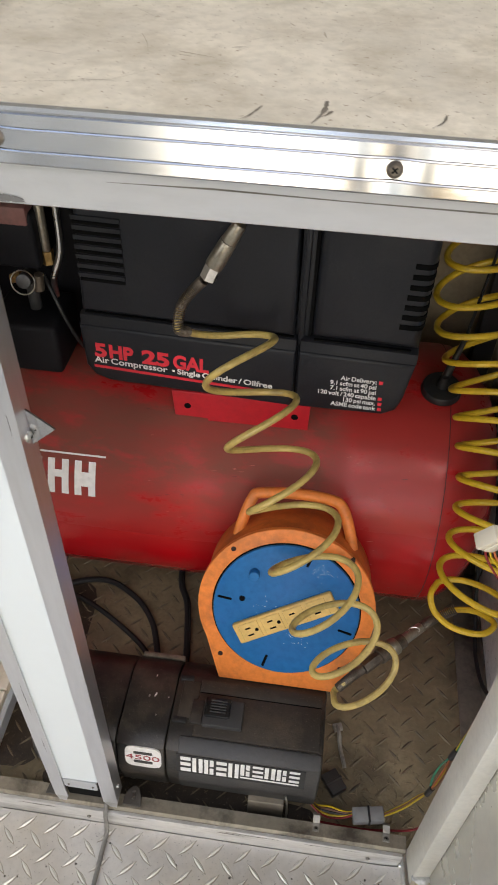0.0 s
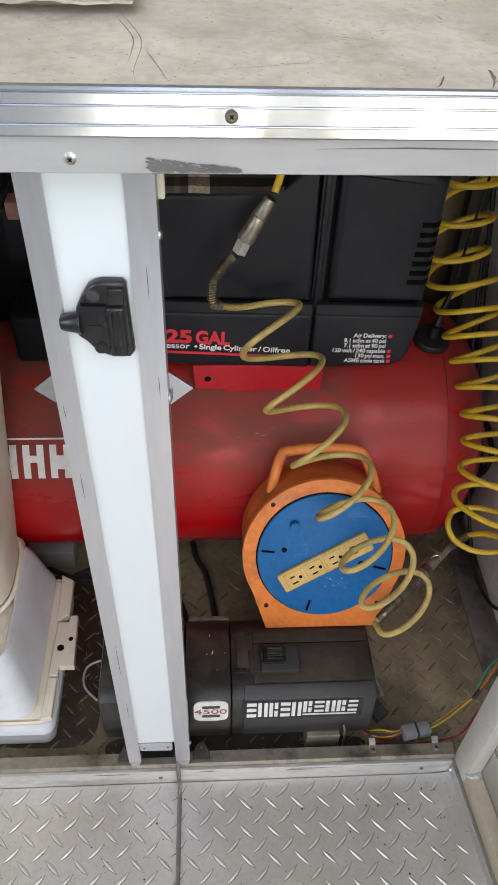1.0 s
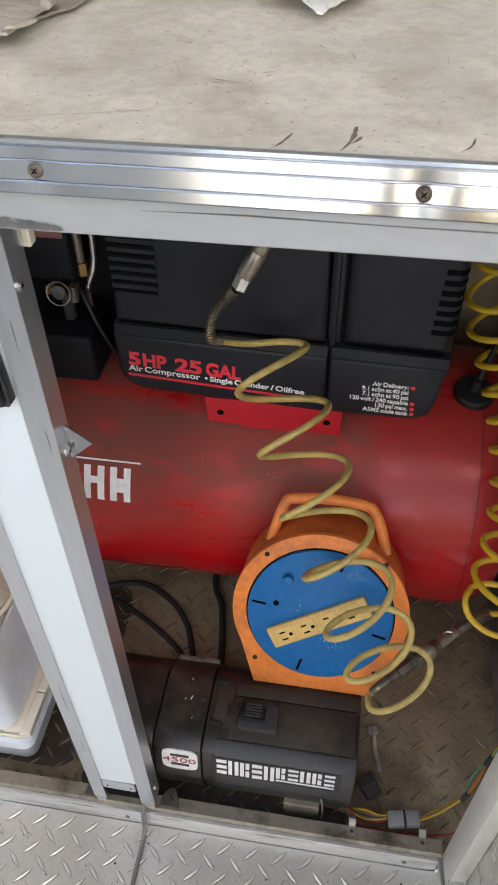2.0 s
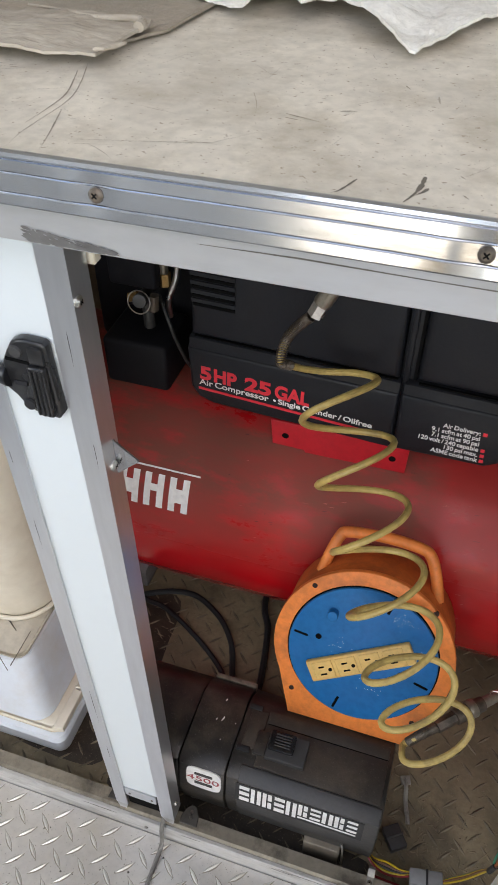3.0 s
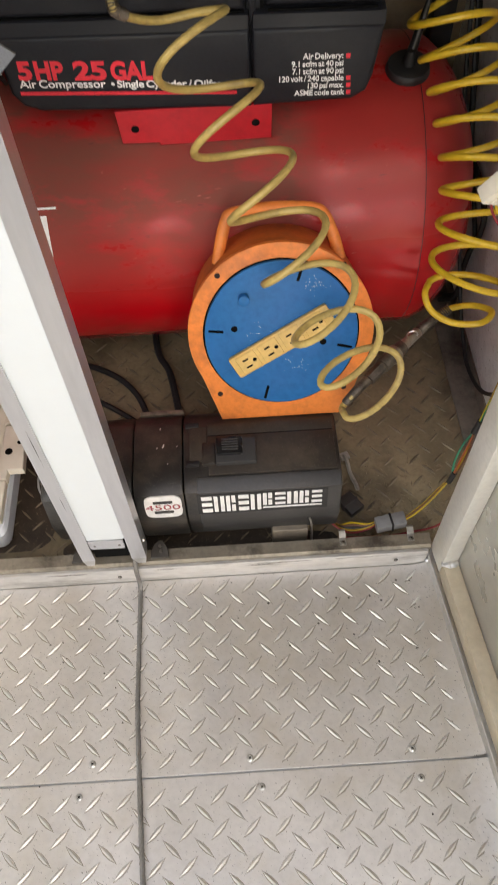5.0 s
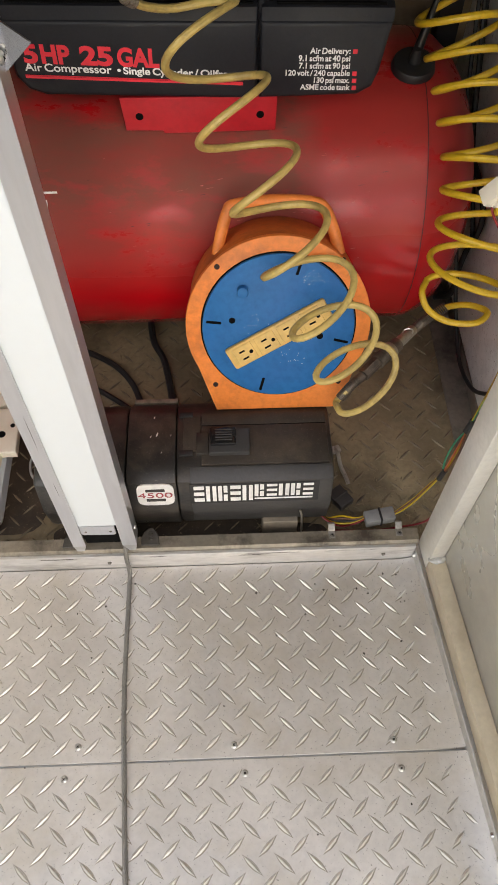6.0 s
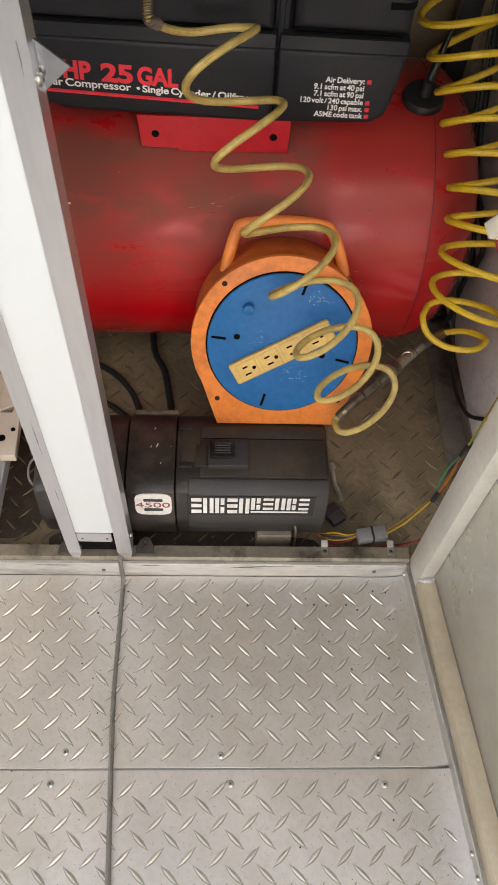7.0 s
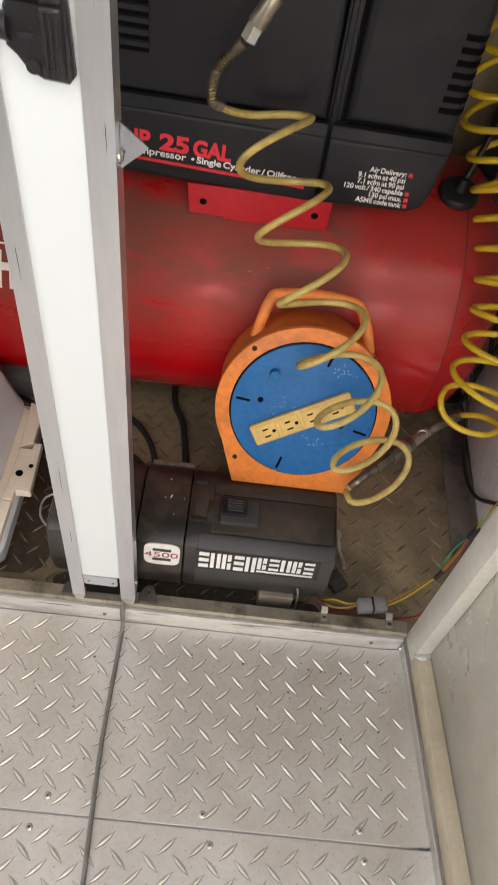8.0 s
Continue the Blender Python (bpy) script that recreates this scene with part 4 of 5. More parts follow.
for z0, z1, x0, x1, mt in ((0.007, 0.0125, -0.0125, 0.0125, WINCH_BLACK), (-0.0135, -0.008, -0.0125, 0.0125, WINCH_BLACK)):
    part("badge_bar", turned(box((x0, z0, 0.0012), (x1, z1, 0.0021), 0.0008, 1), badge_m), mt, badge)
lettering("4500", 0.0105, badge_m @ Matrix.Translation((-0.0235, -0.0055, 0.0019)), DARK_RED_INK, "printed_number", badge, width=0.045, bold=0.0)
for x, y, half in ((-0.097, 0.133, 0.0018), (-0.089, 0.1355, 0.0035), (-0.071, 0.134, 0.0012), (-0.083, 0.108, 0.0014), (-0.093, 0.1625, 0.002)):
    fleck = bmesh.new()
    fleck.faces.new([fleck.verts.new((x + half * u, y + half * v, 0.1614)) for u, v in ((-0.5, -1.0), (0.1, -0.6), (0.5, 0.7), (0.2, 1.1), (-0.2, 0.2))])
    part("paint_fleck", fleck, WHITE_INK, gear_case, "small white paint fleck", smooth=False)
round_screw(gear_case, (-0.113, 0.0685, 0.047), (0, -1, 0.1), 0.0038)
part("mount_block", box((0.048, 0.058, 0.0), (0.097, 0.1, 0.05), 0.0012, 1), DUSTY, winch, "bare soiled metal mounting block")

part("cable_hook", add_tube(bmesh.new(), smooth_path([(0.0975, 0.058, 0.084), (0.1, 0.0555, 0.074), (0.1015, 0.054, 0.052), (0.102, 0.0535, 0.028)], 8), 0.0015, 8), STEEL, winch, "bent bright metal hook")

# wire rope over the sill and along the floor
rope = thing("wire_rope", (-0.13, -0.2, 0.0), "grey steel winch wire rope lying over the sill onto the floor", "wire rope")
line = smooth_path([(-0.142, 0.06, 0.085), (-0.14, 0.045, 0.06), (-0.1395, 0.025, 0.049), (-0.139, 0.015, 0.04), (-0.138, 0.005, 0.01), (-0.1385, -0.03, 0.0045), (-0.139, -0.12, 0.0045), (-0.138, -0.17, 0.0045),
                    (-0.134, -0.25, 0.0045), (-0.127, -0.364, 0.0045), (-0.118, -0.5, 0.0045), (-0.11, -0.62, 0.0045)], 48)
run = [0.0]
for a, b in zip(line, line[1:]):
    run.append(run[-1] + (b - a).length)
for k in range(6):
    strand = []
    for i, q in enumerate(line):
        a = run[i] * 150 + k * math.pi / 3
        strand.append(q + Vector((math.cos(a) * 0.0021, 0.0, math.sin(a) * 0.0021)))
    part("strand", add_tube(bmesh.new(), strand, 0.00115, 6), ROPE, rope)

# ---- hoses ----
hose = thing("coiled_air_hose", (0.1, 0.2, 0.16), "faded yellow coiled air hose hanging over the cord reel", "hose")
centres = [(-0.038, 0.375, 0.61), (-0.003, 0.347, 0.549), (0.027, 0.316, 0.483), (0.061, 0.267, 0.432), (0.094, 0.225, 0.378), (0.126, 0.187, 0.324), (0.156, 0.166, 0.272), (0.191, 0.165, 0.203)]
lean = [221, 220, 216, 211, 202, 174, 154, 152]
radii = [0.047, 0.047, 0.045, 0.042, 0.038, 0.032, 0.029, 0.027]


def leaning_coil(points, leans, e1, radius, per_turn=30):
    """A hanging coil, one turn for each step of points, whose turns lean more and more."""
    axis, line = smooth_path(points, per_turn), []
    for i, c in enumerate(axis):
        k = min(i // per_turn, len(leans) - 2)
        t = i / per_turn - k
        a = radians(leans[k] + (leans[k + 1] - leans[k]) * t)
        r = radius[k] + (radius[k + 1] - radius[k]) * t
        turn = math.pi + 2 * math.pi * i / per_turn
        line.append(c + math.cos(turn) * Vector(e1) + math.sin(turn) * r * Vector((0, math.cos(a), -math.sin(a))))
    return line


coil = leaning_coil(centres, lean, (0.046, 0.021, 0.004), radii)
into_reel = reel_turn.inverted()
off_reel = into_reel.to_3x3() @ Vector((-0.05, -0.66, 0.75))


def laid_on_reel(points, clear=0.0045):
    """Keeps a hose in front of the motor cover and of the reel's face and off its drum, then evens it out."""
    out = []
    for p in points:
        back = 0.4 - 0.04 * (p.x - 0.155) - 0.006
        if p.z > 0.45 and p.y > back:
            p = p + Vector((-0.05, -0.66, 0.75)) * ((p.y - back) / 0.66)
        q = into_reel @ p
        for _ in range(2):
            reach = math.hypot(q.x, q.z)
            limit = -0.0062 - clear if reach < 0.1 else -0.002 - clear
            if reach > 0.12:
                limit += (reach - 0.12) * 2.0
            if abs(q.z + 0.007 - 0.55 * q.x) < 0.026 and abs(q.x) < 0.07:
                limit -= 0.0085
            if q.y > limit:
                q = q + off_reel * ((limit - q.y) / off_reel.y)
        out.append(reel_turn @ q)
    for _ in range(3):
        out = [out[0]] + [(a + 2 * b + c) / 4 for a, b, c in zip(out, out[1:], out[2:])] + [out[-1]]
    return out


coil = laid_on_reel(coil)
lead = smooth_path([(-0.066, 0.374, 0.648), (-0.082, 0.373, 0.625), coil[0], coil[2]], 8)
first_bend = [coil[0], coil[2]]
tail = smooth_path([coil[-1], (0.146, 0.162, 0.187), (0.158, 0.166, 0.205), (0.178, 0.182, 0.213)], 8)
part("hose_coil", add_tube(bmesh.new(), lead[:-1] + coil[2:-1] + tail, 0.0043, 10), HOSE_OLD, hose, "faded yellow plastic tube")


def spring_guard(points, r, turns, parent, wire=0.0011):
    line = smooth_path(points, 20)
    out = []
    n = turns * 12
    for i in range(n + 1):
        s = i / n * (len(line) - 1)
        k = min(int(s), len(line) - 2)
        c = line[k].lerp(line[k + 1], s - k)
        d = (line[k + 1] - line[k]).normalized()
        u = d.orthogonal().normalized()
        v = d.cross(u)
        a = 2 * math.pi * turns * i / n
        out.append(c + r * (math.cos(a) * u + math.sin(a) * v))
    return part("spring_guard", add_tube(bmesh.new(), out, wire, 6), FITTING, parent, "dark brown spring strain relief")


spring_guard([(-0.057, 0.374, 0.658), (-0.066, 0.374, 0.648), (-0.082, 0.373, 0.625)] + first_bend, 0.0056, 46, hose, 0.0009)
spring_guard([(0.15, 0.163, 0.194), (0.165, 0.172, 0.21), (0.18, 0.184, 0.214)], 0.0056, 34, hose, 0.001)
part("hex_nut", rod((-0.0525, 0.3745, 0.661), (-0.046, 0.376, 0.676), 0.0095, sides=6), STEEL, hose, "bright hex nut")
part("coupler", rod((-0.046, 0.376, 0.676), (-0.03, 0.378, 0.706), 0.0105, 0.0095, 16, 0.001), WARM_STEEL, hose, "tan tarnished coupler body")

part("swivel", rod((0.18, 0.184, 0.214), (0.2, 0.203, 0.216), 0.0085, sides=6), FITTING, hose)
part("quick_coupler", rod((0.2, 0.203, 0.216), (0.232, 0.233, 0.216), 0.0105, 0.0095, 18, 0.001), FITTING, hose, "dull steel quick coupler")
part("coupler_sleeve", rod((0.214, 0.216, 0.216), (0.222, 0.224, 0.216), 0.012, sides=18, bevel=0.001), WARM_STEEL, hose)
part("plug", rod((0.232, 0.233, 0.216), (0.256, 0.257, 0.215), 0.0075, 0.007, 14), WARM_STEEL, hose)
bm = bmesh.new()
add_tube(bm, [(0.246 + 0.007 * math.cos(a), 0.247, 0.222 + 0.007 * math.sin(a)) for a in [2 * math.pi * k / 16 for k in range(17)]], 0.0011, 6)
part("split_ring", bm, STEEL, hose, "small bright split ring")

right_left = [(0.26, 0.274, 0.268), (0.263, 0.286, 0.314), (0.268, 0.305, 0.353), (0.272, 0.331, 0.383), (0.273, 0.362, 0.407), (0.269, 0.396, 0.43), (0.264, 0.429, 0.45), (0.255, 0.457, 0.473), (0.242, 0.481, 0.502),
              (0.226, 0.505, 0.534), (0.218, 0.52, 0.574), (0.222, 0.53, 0.624), (0.226, 0.53, 0.68)]
hose_right = thing("coiled_air_hose", (0.32, 0.3, 0.2), "bright yellow coiled air hose hanging beside the tank", "hose")
coil, leans = [], [187, 200, 211, 220, 226, 229, 228, 223, 213, 198, 190, 190, 190]
for i, c in enumerate(smooth_path(right_left, 30)):
    k = i / 30
    lo = min(int(k), len(leans) - 2)
    a = radians(leans[lo] + (leans[lo + 1] - leans[lo]) * (k - lo))
    share = min(1.0, k / 9)
    e1 = Vector((0.047 - 0.0013 * share, -0.018 + 0.027 * share, 0.003 + 0.008 * share))
    turn = math.pi + 2 * math.pi * k
    coil.append(c + e1 + math.cos(turn) * e1 + math.sin(turn) * 0.039 * Vector((0, math.cos(a), -math.sin(a))))
lead = smooth_path([(0.268, 0.272, 0.208), (0.295, 0.285, 0.222), (0.326, 0.278, 0.238), (0.346, 0.254, 0.25), (0.328, 0.236, 0.25), (0.293, 0.24, 0.249), (0.268, 0.256, 0.255), coil[0], coil[3]], 8)
part("hose_coil", add_tube(bmesh.new(), lead[:-1] + coil[3:], 0.0043, 10), HOSE_YELLOW, hose_right, "bright yellow plastic tube")
spring_guard([(0.257, 0.258, 0.214), (0.275, 0.275, 0.212), (0.303, 0.286, 0.226)], 0.006, 26, hose_right)

hose_top = thing("coiled_air_hose", (-0.04, 0.45, 0.75), "bright yellow air hose loops lying on the compressor cover", "hose")
loops = leaning_coil([(-0.045, 0.43, 0.762), (-0.04, 0.435, 0.774), (-0.05, 0.44, 0.786), (-0.05, 0.45, 0.798)], [0, 0, 0, 0], (0.048, 0.0, 0.0), [0.06] * 4)
lead = smooth_path([(-0.014, 0.379, 0.734), (-0.006, 0.392, 0.755), (0.0, 0.42, 0.768), (-0.004, 0.45, 0.772), (-0.04, 0.482, 0.768), (-0.085, 0.46, 0.763), loops[0], loops[1]], 8)
part("hose_coil", add_tube(bmesh.new(), lead[:-1] + loops[1:], 0.0045, 10), HOSE_YELLOW, hose_top, "bright yellow plastic tube")
part("ferrule", rod((-0.03, 0.378, 0.706), (-0.018, 0.379, 0.727), 0.0092, 0.0075, 14, 0.001), WARM_STEEL, hose_top)

# ---- compressor controls at the tank's left ----
part("switch_box", box((-0.355, 0.425, 0.455), (-0.262, 0.515, 0.53), 0.007, 3), SHADED_BLACK, compressor, "black plastic pressure switch box")
# The second box is added, to fill the shaded area behind the switch with black.
part("pump_body", box((-0.42, 0.535, 0.44), (-0.24, 0.65, 0.655), 0.015, 3), SHADED_BLACK, compressor, "added black box that darkens the area behind the switch box")
part("switch_head", box((-0.345, 0.45, 0.6), (-0.277, 0.53, 0.675), 0.006, 3), SHADED_BLACK, compressor, "black control housing")
gauge = part("gauge", rod((-0.303, 0.475, 0.578), (-0.299, 0.44, 0.588), 0.0095, sides=24, bevel=0.0015), CASE_FRONT, compressor, "small round pressure gauge")
bm = bmesh.new()
add_tube(bm, [Vector((-0.2985, 0.4385, 0.588)) + 0.0155 * (math.cos(a) * Vector((1, 0, 0)) + math.sin(a) * Vector((0, 0.27, 0.96))) for a in [2 * math.pi * k / 28 for k in range(29)]], 0.0009, 6)
part("bezel", bm, STEEL, gauge, "bright gauge bezel")
part("brass_tee", rod((-0.318, 0.452, 0.583), (-0.304, 0.452, 0.59), 0.0065, sides=6), BRASS, compressor, "dull brass fitting")
part("brass_tee", rod((-0.283, 0.448, 0.574), (-0.28, 0.448, 0.596), 0.007, 0.006, 14), FITTING, compressor, "small dark fitting")
part("gauge_neck", rod((-0.302, 0.47, 0.53), (-0.302, 0.47, 0.578), 0.008, sides=12), CASE_FRONT, gauge)
part("relief_valve", rod((-0.274, 0.47, 0.615), (-0.274, 0.47, 0.68), 0.006, sides=12, bevel=0.001), WARM_STEEL, compressor, "brass and steel relief valve")
part("valve_base", rod((-0.274, 0.47, 0.6), (-0.274, 0.47, 0.618), 0.0085, sides=6), BRASS, compressor)
part("copper_pipe", add_tube(bmesh.new(), smooth_path([(-0.256, 0.48, 0.74), (-0.255, 0.475, 0.675), (-0.256, 0.47, 0.62), (-0.27, 0.47, 0.58), (-0.275, 0.48, 0.545)], 10), 0.0042, 10), STEEL, compressor, "bent bright metal pipe")
part("drain_tube", add_tube(bmesh.new(), smooth_path([(-0.285, 0.47, 0.585), (-0.268, 0.455, 0.56), (-0.256, 0.45, 0.53), (-0.247, 0.46, 0.49), (-0.245, 0.48, 0.46)], 10), 0.0028, 8), RUBBER, compressor)
part("switch_lever", box((-0.335, 0.448, 0.66), (-0.282, 0.475, 0.684), 0.003), DULL_RED, compressor, "dull red switch lever")

# striped towel folded on the cover
towel = thing("striped_towel", (-0.1, 0.53, 0.715), "dark brown towel with cream stripes folded on the cover", "towel")


def cloth(x0, x1, y0, y1, z, nx, ny, height, seed, thick=0.0025, edge=None, lift=None):
    """A lying cloth with folds; edge(u) shifts its front edge, lift(u, v) raises it."""
    bm = bmesh.new()
    top, low = [], []
    for j in range(ny + 1):
        a, b = [], []
        for i in range(nx + 1):
            u, v = i / nx, j / ny
            x = x0 + (x1 - x0) * u
            front = y0 + (edge(u) if edge else 0)
            y = front + (y1 - front) * v
            h = height * (0.5 + 0.5 * noise.noise((x * 14 + seed, y * 14, seed))) + height * 0.35 * noise.noise((x * 45, y * 45, seed))
            h += height * 0.22 * abs(noise.noise((x * 70 + 20 * y, y * 130, seed))) + height * 0.1 * noise.noise((x * 160, y * 160, seed))
            h = max(0.0, h) + (lift(u, v) if lift else 0)
            a.append(bm.verts.new((x, y, z + thick + h)))
            b.append(bm.verts.new((x, y, z + h * (0.9 if h > 0 else 0))))
        top.append(a), low.append(b)
    for j in range(ny):
        for i in range(nx):
            bm.faces.new((top[j][i], top[j][i + 1], top[j + 1][i + 1], top[j + 1][i]))
            bm.faces.new((low[j][i], low[j + 1][i], low[j + 1][i + 1], low[j][i + 1]))
    for i in range(nx):
        bm.faces.new((top[0][i], low[0][i], low[0][i + 1], top[0][i + 1]))
        bm.faces.new((top[ny][i], top[ny][i + 1], low[ny][i + 1], low[ny][i]))
    for j in range(ny):
        bm.faces.new((top[j][0], top[j + 1][0], low[j + 1][0], low[j][0]))
        bm.faces.new((top[j][nx], low[j][nx], low[j + 1][nx], top[j + 1][nx]))
    return bm


part("lower_fold", cloth(-0.212, 0.0, 0.413, 0.53, 0.7135, 30, 14, 0.003, 3, 0.009), TOWEL, towel)
part("middle_fold", cloth(-0.209, -0.004, 0.431, 0.528, 0.7245, 30, 14, 0.003, 5, 0.008), TOWEL, towel)
part("upper_fold", cloth(-0.205, -0.008, 0.452, 0.522, 0.735, 30, 12, 0.004, 8, 0.007), TOWEL, towel)
part("draped_end", cloth(0.002, 0.192, 0.428, 0.65, 0.7505, 26, 24, 0.004, 6, 0.004), TOWEL, towel, "dark brown draped end")


def steps_edge(table):
    """A front edge from a few (share of width, shift) pairs."""
    def edge(u):
        for (u0, a), (u1, b) in zip(table, table[1:]):
            if u <= u1:
                return a + (b - a) * (u - u0) / (u1 - u0)
        return table[-1][1]
    return edge


rag = thing("soiled_rag", (-0.25, 0.25, 0.983), "soiled grey-brown folded rag on the bench top", "rag")
part("lower_layer", cloth(-0.42, -0.112, 0.13, 0.42, 0.9832, 110, 100, 0.004, 21, 0.0016, steps_edge([(0, 0), (0.85, 0.0), (0.91, 0.03), (0.945, 0.045), (0.97, 0.056), (0.98, 0.075), (1.0, 0.13)])), CANVAS, rag)
part("upper_layer", cloth(-0.43, -0.13, 0.1095, 0.185, 0.9875, 150, 60, 0.006, 5, 0.0014, steps_edge([(0, 0.0), (0.3, 0.003), (0.737, 0.0015), (0.88, 0.0), (0.94, 0.007), (0.98, 0.006), (0.987, 0.034), (1.0, 0.064)])), PALE_CANVAS, rag, "paler turned-back layer")
flap = add_prism(bmesh.new(), [(-0.149, 0.1145), (-0.143, 0.117), (-0.139, 0.126), (-0.1365, 0.134), (-0.141, 0.131), (-0.146, 0.122)], "z", 0.9915, 0.994, 0.0011)
bmesh.ops.subdivide_edges(flap, edges=flap.edges[:], cuts=2)
for v in flap.verts:
    v.co.z += 0.002 * noise.noise(v.co * 60)
part("folded_corner", turned(flap, pose(0.012, 0.001, 0)), PALE_CANVAS, rag, "pale turned-over corner")
roll_line = smooth_path([(-0.131, 0.166, 0.9925), (-0.1325, 0.175, 0.9935), (-0.141, 0.1775, 0.994), (-0.165, 0.174, 0.9935), (-0.188, 0.184, 0.993), (-0.224, 0.194, 0.992)], 8)
bm = bmesh.new()
for i, (a, b) in enumerate(zip(roll_line, roll_line[1:])):
    u0, u1 = (1 - i / len(roll_line)), (1 - (i + 1) / len(roll_line))
    add_rod(bm, a, b, 0.0006 + 0.0028 * u0, 0.0006 + 0.0028 * u1, 10)
part("rolled_fold", bm, PALE_CANVAS, rag, "rolled pale fold of the upper layer")
paper = thing("paper_towel", (0.0, 0.35, 0.983), "crumpled white paper towel sheet on the bench top", "paper towel")
part("sheet", cloth(-0.23, 0.2, 0.18, 0.5, 0.9834, 130, 90, 0.012, 12, 0.0012, steps_edge([(0, 0.12), (0.19, 0.085), (0.27, 0.073), (0.35, 0.044), (0.375, 0.09), (0.43, 0.051), (0.475, 0.08), (0.55, 0.04), (0.62, 0.0), (0.68, 0.06), (0.74, 0.11), (1.0, 0.2)]),
     lambda u, v: 0.014 * math.exp(-((u - 0.38) / 0.04) ** 2) * (1 - 0.5 * v) + 0.006 * math.exp(-((u - 0.55) / 0.05) ** 2)), PAPER, paper)

# marks on the bench top and rail
def gouge(bend, w, mat, label="dark curved rubbed mark"):
    """A thin tapering mark along a bent line on the bench top."""
    line = smooth_path([(x, y, 0.98325) for x, y in bend], 10)
    bm, sides = bmesh.new(), []
    for i, q in enumerate(line):
        d = (line[min(i + 1, len(line) - 1)] - line[max(i - 1, 0)]).normalized()
        half = w * (0.25 + 0.75 * math.sin(math.pi * min(1.0, (i + 1) / len(line) + 0.1))) * (0.75 + 0.6 * noise.noise(q * 400))
        sides.append([bm.verts.new(q + Vector((-d.y, d.x, 0)) * half * k) for k in (-1, 1)])
    for p, q in zip(sides, sides[1:]):
        bm.faces.new((p[0], p[1], q[1], q[0]))
    part("gouge", bm, mat, counter, label, smooth=False)


for bend, w in ((((0.0675, 0.029), (0.067, 0.019), (0.065, 0.01), (0.062, 0.002)), 0.0014), (((0.0705, 0.018), (0.0685, 0.0135), (0.066, 0.01)), 0.001),
                (((0.039, 0.018), (0.0365, 0.011), (0.034, 0.005), (0.031, 0.001)), 0.0008), (((0.121, 0.022), (0.119, 0.014), (0.114, 0.007)), 0.0008), (((-0.145, 0.122), (-0.133, 0.088), (-0.128, 0.062), (-0.13, 0.022), (-0.128, 0.002)), 0.0004)):
    gouge(bend, w, NICK if w > 0.0006 else FAINT)
for bend, w in ((((-0.145, 0.109), (-0.134, 0.075), (-0.133, 0.053), (-0.134, 0.031)), 0.0006), (((-0.125, 0.052), (-0.117, 0.026), (-0.111, 0.004)), 0.0005), (((-0.012, 0.082), (-0.002, 0.079), (0.008, 0.076)), 0.0005),
                (((-0.011, 0.077), (-0.006, 0.076), (-0.002, 0.075)), 0.0005), (((-0.1, 0.02), (-0.042, 0.034), (-0.031, 0.041), (-0.011, 0.063)), 0.0003), (((-0.037, 0.106), (-0.031, 0.092), (-0.027, 0.078)), 0.0003),
                (((0.06, 0.129), (0.061, 0.123), (0.062, 0.118)), 0.0006), (((0.04, 0.141), (0.042, 0.138), (0.044, 0.135)), 0.0007), (((0.014, 0.093), (0.019, 0.095), (0.023, 0.095)), 0.0006)):
    gouge(bend, w, FAINT, "faint scratch")
bm = bmesh.new()
wear = random.Random(23)
for k in range(120):
    x, y, a = wear.uniform(-0.4, 0.36), wear.uniform(0.006, 0.2), wear.gauss(0.6, 0.9)
    half, w = (wear.uniform(0.004, 0.016), wear.uniform(0.0001, 0.0002)) if k < 55 else (wear.uniform(0.0006, 0.0025), wear.uniform(0.0002, 0.0005))
    d, e = Vector((math.cos(a), math.sin(a), 0)), Vector((-math.sin(a), math.cos(a), 0))
    c = Vector((x, y, 0.98318))
    bow = wear.uniform(-0.12, 0.12) * half
    bm.faces.new([bm.verts.new(c + d * half * u + e * (w * v + bow * (1 - u * u))) for u, v in ((-1, 0), (-0.35, -1), (0.4, -0.8), (1, 0), (0.3, 0.8), (-0.4, 1))])
part("fine_scratches", bm, FAINT, counter, "fine dark scratches and nicks", smooth=False, kind="stuff")
bm = bmesh.new()
crease = [(-0.03, 0.0001), (0.02, 0.0005), (0.08, 0.0003), (0.16, 0.0005), (0.3, 0.0003)]
bm.faces.new([bm.verts.new((x, -0.00468, 0.9525 + h + 0.0006 * math.sin(x * 40))) for x, h in crease] + [bm.verts.new((x, -0.00468, 0.9525 - h + 0.0006 * math.sin(x * 40))) for x, h in crease[::-1]])
part("crease", bm, STEEL_DARK, counter, "thin dark crease along the flange", smooth=False)
bm = bmesh.new()
for k in range(240):
    x = -0.122 + 0.05 * wear.random() ** 1.3
    share = (x + 0.122) / 0.05
    z = 0.9386 + (0.0075 - 0.0058 * share) * wear.random() ** 1.6
    half, w = wear.uniform(0.001, 0.0042), wear.uniform(0.0004, 0.0011)
    bm.faces.new([bm.verts.new((x + half * u, -0.00475 - 0.000003 * k, z + w * v - 0.12 * half * u)) for u, v in ((-1, 0.2), (-0.3, -0.9), (0.4, -0.6), (1, -0.1), (0.4, 0.8), (-0.4, 1))])
part("scuff", bm, SCUFF, counter, "dark rubbed scuff", smooth=False, kind="stuff")
